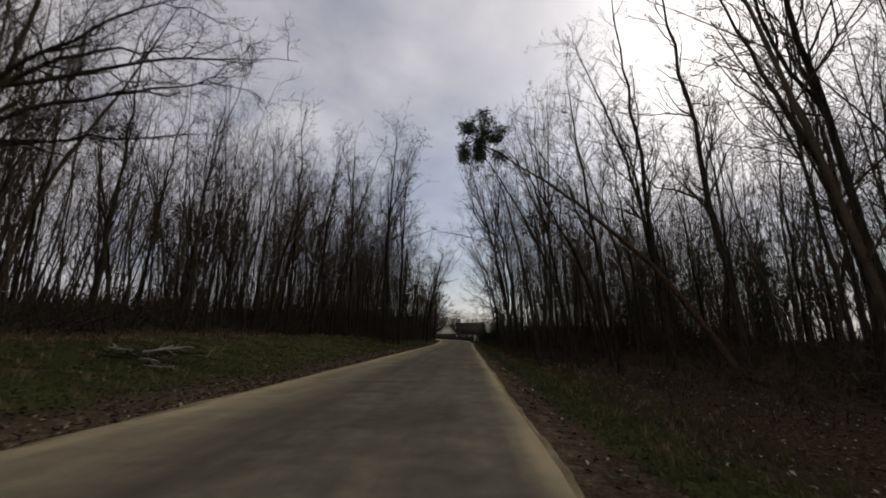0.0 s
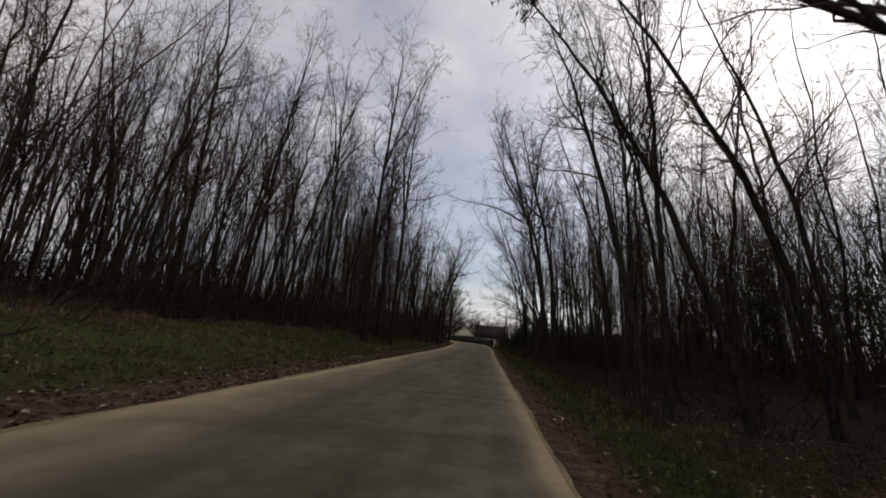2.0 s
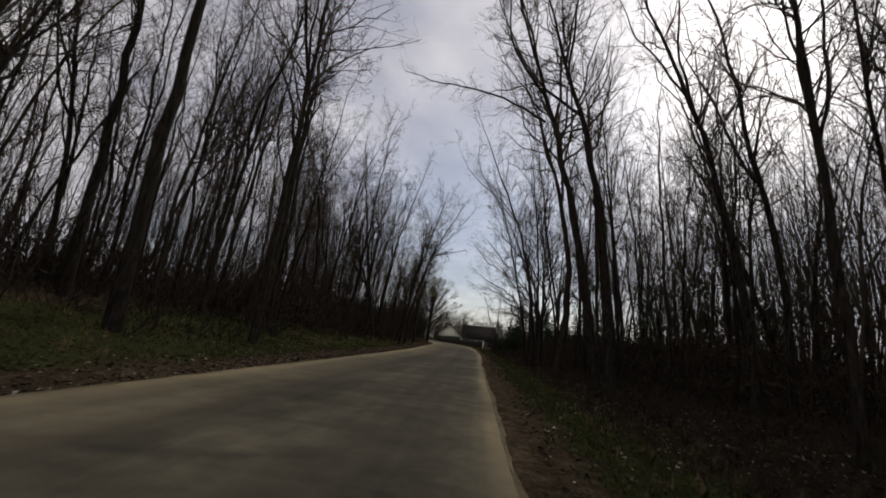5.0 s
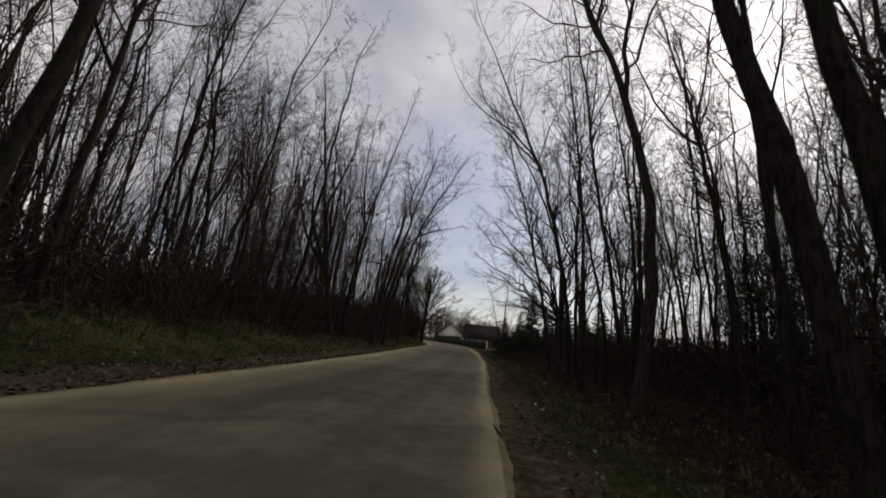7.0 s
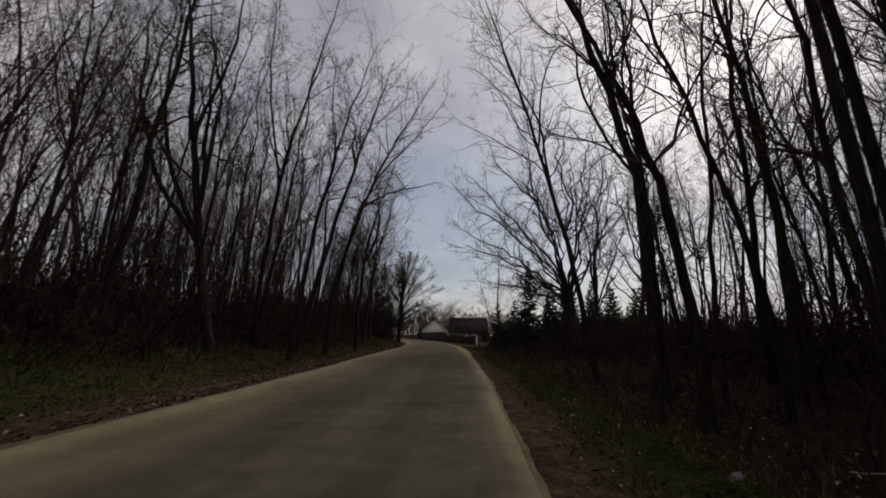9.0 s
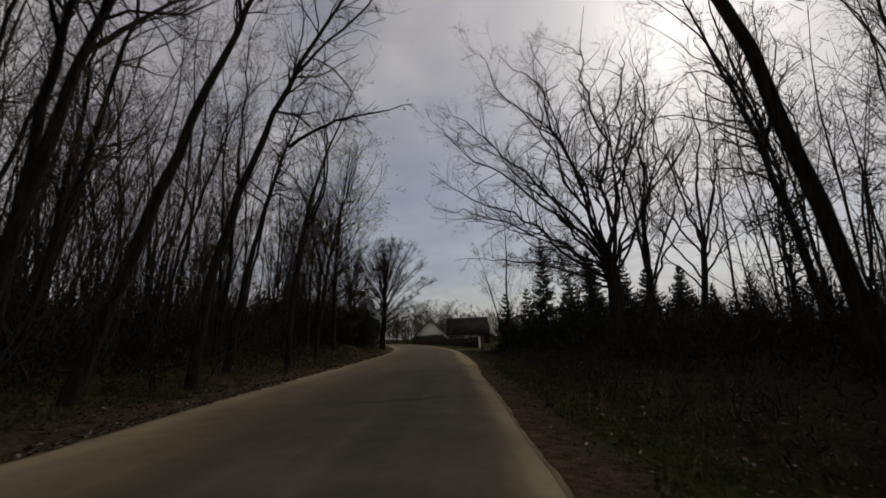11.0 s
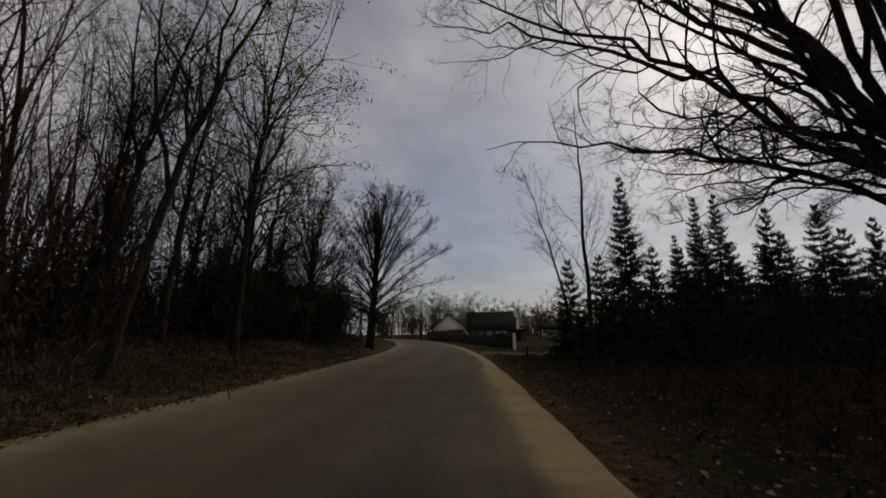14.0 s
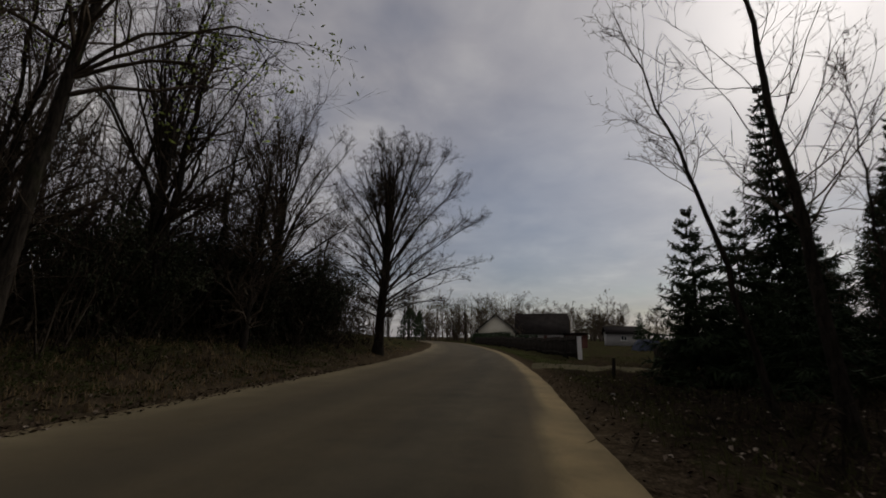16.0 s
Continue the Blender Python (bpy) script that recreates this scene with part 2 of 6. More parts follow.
MAT = {
    "asphalt": material("worn_asphalt", asphalt, 0.9, 0.5, 70.0, spec=0.06),
    "soil": material("woodland_soil", soil, 0.95, 0.9, 30.0, spec=0.0),
    "sand": material("sandy_shoulder", speckle((0.095, 0.076, 0.044), (0.225, 0.182, 0.108), 1.4, 55.0), 0.95, 0.6, 60.0, spec=0.05),
    "trodden": material("trodden_grass", speckle((0.040, 0.036, 0.018), (0.105, 0.090, 0.050), 1.2, 40.0), 0.95, 0.6, 50.0, spec=0.02),
    "bark": material("grey_brown_bark", bark((0.010, 0.0085, 0.0068), (0.046, 0.038, 0.030), (0.030, 0.034, 0.016)), 0.92, 0.9, 22.0, spec=0.02),
    "oak_bark": material("dark_oak_bark", bark((0.013, 0.011, 0.009), (0.062, 0.053, 0.044)), 0.92, 1.0, 16.0, spec=0.02),
    "pine_bark": material("reddish_pine_bark", bark((0.020, 0.014, 0.010), (0.085, 0.056, 0.038)), 0.92, 0.9, 18.0, spec=0.02),
    "twig": material("twig_bark", speckle((0.028, 0.021, 0.015), (0.095, 0.074, 0.054), 1.2, 20.0, 0.5), 0.9, spec=0.02),
    "brush": material("dead_brush", speckle((0.018, 0.0145, 0.0105), (0.060, 0.048, 0.036), 1.0, 18.0, 0.6), 0.92, spec=0.0),
    "needle": material("dark_needles", speckle((0.010, 0.020, 0.008), (0.034, 0.052, 0.020), 2.0, 25.0, 0.4), 0.8, spec=0.2),
    "young_needle": material("olive_needles", speckle((0.016, 0.021, 0.008), (0.055, 0.062, 0.026), 2.0, 25.0, 0.5), 0.8, spec=0.2),
    "evergreen": material("evergreen_leaves", speckle((0.012, 0.016, 0.008), (0.036, 0.042, 0.018), 1.5, 14.0, 0.4), 0.75, spec=0.15),
    "withered": material("withered_leaves", speckle((0.018, 0.0145, 0.0105), (0.066, 0.052, 0.037), 0.6, 12.0, 0.4), 0.92, spec=0.0),
    "bud": material("spring_buds", speckle((0.20, 0.25, 0.06), (0.42, 0.48, 0.14), 2.0, 12.0, 0.4), 0.75, spec=0.1, through_light=0.7),
    "catkin": material("brown_catkins", speckle((0.05, 0.045, 0.022), (0.13, 0.112, 0.055), 2.0, 12.0, 0.4), 0.85, spec=0.05, through_light=0.4),
    "grass": material("spring_grass", speckle((0.026, 0.030, 0.010), (0.095, 0.092, 0.038), 0.7, 6.0, 0.4), 0.85, spec=0.05, through_light=0.3),
    "herb": material("verge_herbs", speckle((0.026, 0.033, 0.011), (0.088, 0.096, 0.034), 1.5, 9.0, 0.4), 0.8, spec=0.08, through_light=0.25),
    "dry_grass": material("dry_grass", speckle((0.11, 0.075, 0.036), (0.24, 0.17, 0.09), 0.7, 6.0, 0.4), 0.85, spec=0.15),
    "leaf": material("fallen_leaves", dead_leaves, 0.9, spec=0.05),
    "plaster": material("cream_plaster", speckle((0.40, 0.37, 0.29), (0.52, 0.49, 0.40), 0.6, 14.0), 0.9, 0.3, 30.0),
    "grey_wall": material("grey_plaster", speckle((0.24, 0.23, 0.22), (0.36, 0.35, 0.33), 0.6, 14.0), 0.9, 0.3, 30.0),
    "roof": material("dark_roofing", speckle((0.008, 0.007, 0.0065), (0.024, 0.020, 0.018), 0.7, 12.0), 0.95, 0.5, 12.0, spec=0.05),
    "rust_roof": material("red_brown_boards", speckle((0.060, 0.022, 0.016), (0.135, 0.052, 0.036), 0.8, 14.0), 0.8, 0.4, 14.0),
    "white": material("white_paint", speckle((0.62, 0.61, 0.58), (0.80, 0.79, 0.76), 1.0, 16.0), 0.6, 0.1, 20.0),
    "fence": material("weathered_boards", speckle((0.015, 0.0125, 0.010), (0.048, 0.040, 0.031), 1.4, 20.0, 0.5), 0.95, 0.5, 25.0, spec=0.05),
    "concrete": material("aged_concrete", speckle((0.15, 0.145, 0.135), (0.27, 0.26, 0.24), 1.2, 25.0, 0.4), 0.9, 0.5, 30.0),
    "glass": material("dark_glass", lambda n, p, c: (0.02, 0.024, 0.028), 0.08, spec=0.6),
    "blue": material("blue_tarpaulin", speckle((0.018, 0.024, 0.040), (0.032, 0.042, 0.066), 1.0, 10.0), 0.7, 0.3, 8.0),
    "dead_wood": material("barkless_wood", speckle((0.11, 0.095, 0.078), (0.30, 0.27, 0.225), 2.0, 24.0), 0.8, 0.5, 20.0),
    "stone": material("pale_field_stone", speckle((0.13, 0.125, 0.115), (0.27, 0.26, 0.24), 3.0, 30.0), 0.85, 0.6, 18.0),
}


# ---- meshes ----
class Buffer:
    """Gathers points and faces of one mesh."""

    def __init__(self):
        self.points, self.faces, self.count = [], [], 0

    def add(self, points, faces):
        points = np.asarray(points, float).reshape(-1, 3)
        self.points.append(points)
        for f in faces:
            if len(f):
                self.faces.append(np.asarray(f, int) + self.count)
        self.count += len(points)

    def mesh(self, name, mat):
        points = np.concatenate(self.points)
        loops = np.concatenate([f.ravel() for f in self.faces])
        sizes = np.concatenate([np.full(len(f), f.shape[1]) for f in self.faces])
        me = bpy.data.meshes.new(name)
        me.vertices.add(len(points))
        me.vertices.foreach_set("co", points.ravel().astype(np.float32))
        me.loops.add(len(loops))
        me.loops.foreach_set("vertex_index", loops.astype(np.int32))
        me.polygons.add(len(sizes))
        me.polygons.foreach_set("loop_start", (np.cumsum(sizes) - sizes).astype(np.int32))
        me.update(calc_edges=True)
        me.materials.append(mat)
        if name in ("trunk", "limb", "crown", "trees"):
            me.shade_smooth()
        return me


def tubes(buf, lines, radii, sides):
    """Tubes along many polylines at once: lines (n, k, 3), radii (n, k)."""
    lines, radii = np.asarray(lines, float), np.asarray(radii, float)
    n, k, _ = lines.shape
    if n == 0:
        return
    along = lines[:, -1] - lines[:, 0]
    along /= np.linalg.norm(along, axis=1, keepdims=True) + 1e-9
    aid = np.where(np.abs(along[:, 2:3]) > 0.9, [[1.0, 0, 0]], [[0, 0, 1.0]])
    u = np.cross(along, aid)
    u /= np.linalg.norm(u, axis=1, keepdims=True) + 1e-9
    v = np.cross(along, u)
    a = np.arange(sides) * 2 * np.pi / sides
    ring = np.cos(a)[None, :, None] * u[:, None] + np.sin(a)[None, :, None] * v[:, None]
    points = lines[:, :, None] + ring[:, None] * radii[:, :, None, None]
    at = (np.arange(n)[:, None, None] * k + np.arange(k - 1)[None, :, None]) * sides
    s, s2 = np.arange(sides)[None, None], (np.arange(sides)[None, None] + 1) % sides
    quads = np.stack([at + s, at + s2, at + sides + s2, at + sides + s], -1).reshape(-1, 4)
    buf.add(points, [quads])


def unit(v):
    return v / (np.linalg.norm(v, axis=-1, keepdims=True) + 1e-9)


def wander(rng, start, way, length, steps, wild, lift):
    """Many wandering branches at once: (n, steps + 1, 3)."""
    start, way = np.asarray(start, float), unit(np.asarray(way, float))
    length = np.asarray(length, float)[:, None]
    line = [start]
    for _ in range(steps):
        way = unit(way + rng.normal(0, wild, way.shape) + [0, 0, lift])
        line.append(line[-1] + way * length / steps)
    return np.stack(line, 1)


def offshoots(rng, lines, radii, count, low, high, spread, length, thin):
    """Starts, ways, lengths and radii of side branches along given polylines."""
    n, k, _ = lines.shape
    who = np.repeat(np.arange(n), count)
    f = rng.uniform(low, high, len(who))
    at = f * (k - 1)
    i = np.minimum(at.astype(int), k - 2)
    g = (at - i)[:, None]
    start = lines[who, i] * (1 - g) + lines[who, i + 1] * g
    way = unit(lines[who, i + 1] - lines[who, i])
    side = unit(np.cross(way, rng.normal(0, 1, way.shape)))
    a = rng.uniform(spread[0], spread[1], (len(who), 1))
    way = way * np.cos(a) + side * np.sin(a)
    whole = np.linalg.norm(lines[:, -1] - lines[:, 0], axis=1)[who]
    size = whole * rng.uniform(length[0], length[1], len(who)) * (1.15 - 0.6 * f)
    r = (radii[who, i] * (1 - g[:, 0]) + radii[who, i + 1] * g[:, 0]) * thin
    return start, way, size, r


def taper(r, k, end=0.25):
    return np.asarray(r)[:, None] * np.linspace(1, end, k)[None]


def flecks(rng, buf, centres, size, flat=0.5):
    """Small closed spindles (buds, catkins, needle tufts), four-sided."""
    n = len(centres)
    if not n:
        return
    way = unit(rng.normal(0, 1, (n, 3)))
    u = unit(np.cross(way, rng.normal(0, 1, (n, 3))))
    v = np.cross(way, u)
    s = (size * rng.uniform(0.6, 1.3, n))[:, None]
    points = np.stack([centres - way * s, centres + u * s * flat, centres + v * s * flat * 0.6, centres - (u + v) * s * flat * 0.4, centres + way * s], 1)
    base = np.arange(n)[:, None] * 5
    tri = np.concatenate([base + t for t in ([0, 1, 2], [0, 2, 3], [0, 3, 1], [4, 2, 1], [4, 3, 2], [4, 1, 3])])
    buf.add(points, [tri])


def leaflets(rng, buf, centres, size, narrow=0.6):
    """Withered leaves, each folded along its rib."""
    n = len(centres)
    if not n:
        return
    way = unit(rng.normal(0, 1, (n, 3)))
    u = unit(np.cross(way, rng.normal(0, 1, (n, 3))))
    v = np.cross(way, u)
    s = (size * rng.uniform(0.6, 1.3, n))[:, None]
    points = np.stack([centres - way * s, centres + (u + 0.4 * v) * s * narrow, centres + way * s, centres + (-u + 0.4 * v) * s * narrow], 1)
    i = np.arange(n)[:, None] * 4
    buf.add(points, [i + [0, 1, 2], i + [0, 2, 3]])


def slivers(rng, buf, lines, r, wide=0.9):
    """Thread-thin twigs, each a narrow folded spindle from start to end."""
    a, b = lines[:, 0], lines[:, -1]
    n = len(a)
    way = unit(b - a)
    u = unit(np.cross(way, rng.normal(0, 1, (n, 3))))
    v = np.cross(way, u)
    mid = a * 0.65 + b * 0.35
    r = np.asarray(r)[:, None] * wide
    points = np.stack([a, mid + (u + 0.6 * v) * r, b, mid + (-u + 0.6 * v) * r], 1)
    i = np.arange(n)[:, None] * 4
    buf.add(points, [i + [0, 1, 2], i + [0, 2, 3]])


def part(name, mesh, parent, label=""):
    ob = new(name, mesh)
    ob.parent = parent
    if label:
        ob["label"] = label
    return ob


def thing(name, label, category, group="", kind="", at=None):
    ob = new(name)
    ob.empty_display_size = 0.2
    tagged(ob, label, category, group, kind)
    if at is not None:
        ob.matrix_world = at
    return ob


def bare_tree(rng, height=18.0, radius=0.16, lean=(0, 0), bend=(0, 0), first=0.35, limbs=22, limb=0.28, up=(0.4, 1.0), twigs=(7, 4), lift=0.10, sink=0.4, fork=0, wild=0.10, sides=8, floor=0.0, split=(0.35, 0.6), slim=0.5, crook=0.27):
    """Meshes of a leafless tree: trunk with its leaders, limbs and twigs. Lean and bend are metres per metre and per square metre of height."""
    k = 19
    z = np.linspace(floor - sink, height, k)
    zz = np.minimum(z, 14)
    x = lean[0] * z + bend[0] * (zz * zz + (z - zz) * 2 * 14)
    y = lean[1] * z + bend[1] * (zz * zz + (z - zz) * 2 * 14)
    f = np.clip((z - floor) / (height - floor), 0, 1)
    sway = np.cumsum(rng.normal(0, wild * 0.28, (k, 2)), 0) * f[:, None] + rng.normal(0, 0.018 + 0.16 * radius, (k, 2)) * np.minimum(1, 4 * f)[:, None]
    stem = np.stack([x + sway[:, 0], y + sway[:, 1], z], -1)[None]
    girth = radius * (1 - 0.90 * f ** 1.05) * (1 + 0.3 * np.exp(-np.maximum(z - floor, 0) / 0.3))
    trunk = Buffer()
    tubes(trunk, stem, girth[None], sides)
    stems, girths = [stem], [girth[None]]
    for _ in range(fork):
        s0, w0, l0, r0 = offshoots(rng, stem, girth[None], 1, split[0], split[1], (0.25, 0.55), (0.46, 0.62), 0.72)
        line = wander(rng, s0, w0, l0, 12, 0.13, 0.09)
        tubes(trunk, line, taper(r0, 13, 0.12), sides - 2)
        stems.append(line)
        girths.append(taper(r0, 13, 0.12))
    wood = Buffer()
    ends, end_r = [], []
    for line, g in zip(stems, girths):
        low = first if line is stem else 0.2
        s1, w1, l1, r1 = offshoots(rng, line, g, limbs if line is stem else limbs // 2, low, 0.985, up, (limb * 0.55, limb * 1.2), slim)
        r1 = np.clip(r1, 0.012, 0.10)
        one = wander(rng, s1, w1, l1, 7, crook, lift)
        tubes(wood, one, taper(r1, 8, 0.2), 4 if radius > 0.16 else 3)
        ends.append(one)
        end_r.append(taper(r1, 8, 0.2))
    fine = Buffer()
    one, r1 = np.concatenate(ends), np.concatenate(end_r)
    s2, w2, l2, r2 = offshoots(rng, one, r1, twigs[0], 0.12, 0.98, (0.4, 0.95), (0.28, 0.58), 0.6)
    two = wander(rng, s2, w2, l2, 3, 0.36, lift * 0.6)
    r2 = taper(np.clip(r2, 0.007, 0.04), 4, 0.35)
    tubes(fine, two, r2, 3)
    s3, w3, l3, r3 = offshoots(rng, two, r2, twigs[1], 0.15, 1.0, (0.4, 1.05), (0.3, 0.7), 0.6)
    three = wander(rng, s3, w3, np.maximum(l3, 0.2), 1, 0.25, lift * 0.5)
    slivers(rng, fine, three, np.clip(r3, 0.007, 0.011))
    return trunk, wood, fine, three


def planted(name, label, at, meshes, group="", category="tree"):
    """One tree as a thing with its parts."""
    tree = thing(name, label, category, group, at=at)
    for piece, mesh in meshes:
        part(piece, mesh, tree)
    return tree


# ---- the lie of the land ----
ROAD_Y = [-60, 66, 76, 86, 96, 106, 118, 128, 140, 157, 175, 190, 220, 260, 320]
ROAD_X = [0, 0, -0.1, -0.5, -0.75, -1.25, -2.05, -3.2, -4.9, -8.2, -12.4, -16.5, -26.2, -41.0, -66.0]
_y = np.arange(-60, 321, 1.0)
_x = np.interp(_y, ROAD_Y, ROAD_X)
for _ in range(24):
    _x[1:-1] = (_x[:-2] + 2 * _x[1:-1] + _x[2:]) / 4


def road_x(y):
    return np.interp(y, _y, _x)


def half_road(y):
    return np.interp(y, [-60, 60, 85, 320], [3.0, 3.0, 3.35, 3.3])


def right_edge(y):
    return half_road(y) - np.interp(y, [8, 28, 44, 66, 90, 98, 112], [0.0, 0.08, 0.16, 0.18, 0.05, -0.16, -0.2])


def left_edge(y):
    return half_road(y) + np.interp(y, [82, 92, 112, 124], [0.0, 0.38, 0.38, 0.0])


def rough_noise(x, y):
    return 0.5 * np.sin(x * 0.9 + 1.3 * np.sin(y * 0.31)) * np.sin(y * 0.7 + 0.8) + 0.3 * np.sin(x * 2.3 + y * 1.7) * np.sin(y * 2.9 - x) + 0.2 * np.sin(x * 5.1 - y * 4.3)


def land(x, y):
    """Height of the ground."""
    x, y = np.asarray(x, float), np.asarray(y, float)
    s = x - road_x(y)
    h = half_road(y)
    left, right = -s - left_edge(y), s - np.maximum(h, right_edge(y))
    left = left * np.interp(y, [92, 115], [1.0, 2.1])
    bank = np.interp(left, [0, 0.5, 1.6, 3.0, 6.0, 11.0, 30.0, 80.0], [0, -0.03, 0.03, 0.22, 0.9, 1.5, 2.6, 6.5])
    bank = bank * np.interp(y, [-60, 60, 90, 150, 200], [1.0, 1.0, 0.85, 0.8, 0.2])
    ditch = np.interp(right, [0, 0.5, 1.5, 2.8, 4.2, 7.0, 12.0, 40.0], [0, -0.03, -0.10, -0.42, -0.50, -0.30, -0.1, 1.2])
    ditch = ditch * np.interp(y, [-60, 80, 105, 125], [1.0, 1.0, 0.6, 0.25])
    z = np.where(left > 0, bank, np.where(right > 0, ditch, 0.0))
    off = np.maximum(-s - left_edge(y), s - h)
    far = np.clip(1 - (np.abs(x) - 60) / 60, 0, 1) * np.clip(1 - (y - 200) / 60, 0, 1)
    z = z + rough_noise(x, y) * np.clip(off / 3.0, 0, 1) * np.where(s > 0, 0.17, 0.15 + 0.09 * np.clip((y - 84) / 10, 0, 1)) * far
    return np.where(off < 0.9, -0.03 - 0.04 * np.clip(off, 0, 1), z)


def grid_mesh(name, xs, ys, height, mat):
    gx, gy = np.meshgrid(xs, ys)
    points = np.stack([gx, gy, height(gx, gy)], -1).reshape(-1, 3)
    nx, ny = len(xs), len(ys)
    i = (np.arange(ny - 1)[:, None] * nx + np.arange(nx - 1)[None]).ravel()
    buf = Buffer()
    buf.add(points, [np.stack([i, i + 1, i + nx + 1, i + nx], -1)])
    return buf.mesh(name, mat), points


xs = np.unique(np.concatenate([np.arange(-15, 14, 0.3), np.arange(-70, 60, 2.0), np.array([-2500, -1200, -600, -300, -180, -120, -90, 80, 110, 160, 300, 600, 1200, 2500.0])]))
ys = np.unique(np.concatenate([np.arange(-4, 126, 0.45), np.arange(126, 140, 0.85), np.arange(-60, 270, 3.0), np.array([-2500, -1000, -400, -200, -110, 300, 340, 420, 600, 1200, 2500.0])]))
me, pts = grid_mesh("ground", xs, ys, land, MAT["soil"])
s = pts[:, 0] - road_x(pts[:, 1])
off_l, off_r = -s - left_edge(pts[:, 1]), s - half_road(pts[:, 1])
grass = np.where(off_l > 0, np.interp(off_l, [0, 1.0, 1.9, 5.5, 8.0, 12.0, 40, 70], [0.0, 0.05, 0.42, 0.46, 0.30, 0.10, 0.15, 0.8]), np.interp(off_r, [0, 0.7, 1.2, 2.4, 3.6, 12, 50, 70], [0.0, 0.25, 0.66, 0.50, 0.12, 0.05, 0.2, 0.8]))
grass = np.where(pts[:, 1] > 112, np.maximum(grass, np.interp(pts[:, 1], [118, 132], [0.1, 0.42]) * (np.maximum(off_l, off_r) > 1.0)), grass)
grass = np.where((off_r > 0) & (pts[:, 1] < 124), grass * np.interp(pts[:, 1], [92, 102], [1.0, 0.55]), grass)
grass = np.where((off_l > 0) & (pts[:, 1] < 118), grass * np.interp(pts[:, 1], [70, 88], [1.0, 0.8]), grass)
grass = np.where((off_l > 1.0) & (off_l < 7), grass + 0.14 * np.interp(pts[:, 1], [0, 6, 72, 82], [0.3, 0.8, 1, 0]), grass)
me.attributes.new("grass", "FLOAT", "POINT").data.foreach_set("value", grass.astype(np.float32))
verge = np.where(off_l > -1, np.interp(off_l, [0, 1.3, 2.2], [0.85, 0.55, 0.0]), 0) + np.where(off_r > -1, np.interp(off_r, [0, 0.5, 1.2], [0.75, 0.5, 0.0]), 0)
me.attributes.new("verge", "FLOAT", "POINT").data.foreach_set("value", verge.astype(np.float32))
# where the ditch and right-hand wood floor get their painted shade, strongest in two stretches
wood_shade = np.interp(off_r, [0.7, 1.8, 9.0, 16.0], [0.0, 1.0, 1.0, 0.5]) * np.interp(pts[:, 1], [30, 44, 66, 78, 90, 100, 120, 128], [0.25, 1.0, 1.0, 0.5, 0.5, 1.0, 1.0, 0.0])
me.attributes.new("wood_shade", "FLOAT", "POINT").data.foreach_set("value", wood_shade.astype(np.float32))
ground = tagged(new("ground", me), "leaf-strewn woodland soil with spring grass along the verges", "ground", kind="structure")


def strip(name, y0, y1, step, inner, outer, height, mat, cols, wear=None, depth=0.12):
    """A band that follows the road between two offsets from its middle, with a skirt that goes down."""
    y = np.arange(y0, y1 + step / 2, step)
    a, b = inner(y), outer(y)
    f = 0.5 - 0.5 * np.cos(np.pi * np.linspace(0, 1, cols))
    gx = road_x(y)[:, None] + a[:, None] * (1 - f) + b[:, None] * f
    gy = np.repeat(y[:, None], cols, 1)
    gz = height(gx, gy, f[None])
    top = np.stack([gx, gy, gz], -1)
    low = top[:, [0, -1]].copy()
    low[:, :, 2] -= depth
    row = np.concatenate([low[:, :1], top, low[:, 1:]], 1)
    n = cols + 2
    i = (np.arange(len(y) - 1)[:, None] * n + np.arange(n - 1)[None]).ravel()
    buf = Buffer()
    buf.add(row.reshape(-1, 3), [np.stack([i, i + 1, i + n + 1, i + n], -1)])
    me = buf.mesh(name, mat)
    for layer, values in (wear or {}).items():
        d = np.pad(values(f[None], y[:, None]), ((0, 0), (1, 1)), mode="edge")
        me.attributes.new(layer, "FLOAT", "POINT").data.foreach_set("value", d.ravel().astype(np.float32))
    return new(name, me)


def ragged(y, seed, size):
    return size * (np.sin(y * 1.7 + seed) * 0.4 + np.sin(y * 0.63 + seed * 2.1) * 0.6 + np.sin(y * 4.9 + seed * 0.7) * 0.25 + np.sin(y * 9.7 + seed) * 0.18)


SEAMS = [(12.4, 0.30, 0.06), (20.6, 0.15, 0.10), (25.2, 0.10, 0.07), (39.0, 0.2, 0.07), (53.9, 0.45, 0.09), (70.5, 0.2, 0.06), (84.2, 0.25, 0.08), (92.4, 0.18, 0.10), (104.9, 0.36, 0.08)]


def left_dust(f, y):
    """Sand that has washed in over the asphalt, thick at its left rim and thin by the first wheel track."""
    wide = np.interp(y, [0, 60, 85, 125], [0.9, 1.0, 1.25, 1.4])
    return np.interp(f / wide, [0, 0.05, 0.08, 0.13, 0.24, 0.40], [1.0, 1.0, 0.62, 0.38, 0.24, 0.0]) * (1 + 0.25 * np.sin(y * 0.9 + 9 * f) * np.sin(y * 0.37)) * np.interp(y, [90, 104], [1.0, 0.5])


def right_dust(f, y):
    """A thin pale rim at first; later a broad band of yellow sand a little inside the asphalt's edge."""
    rim = np.interp(1 - f, [0, 0.022, 0.040, 0.08], [1.0, 1.0, 0.35, 0.0])
    band = np.interp((1 - f) / np.interp(y, [80, 98, 105, 112], [0.35, 0.6, 0.75, 0.45]), [0, 0.03, 0.11, 0.125, 0.15, 0.2], [0.75, 1.0, 1.0, 1.2, 0.3, 0.0])
    late = np.interp(y, [82, 97], [0.0, 1.0])
    return (rim * (1 - late) + np.minimum(band, 1) * late) * (1 + 0.3 * np.sin(y * 1.3 + 20 * f) * np.sin(y * 0.41))


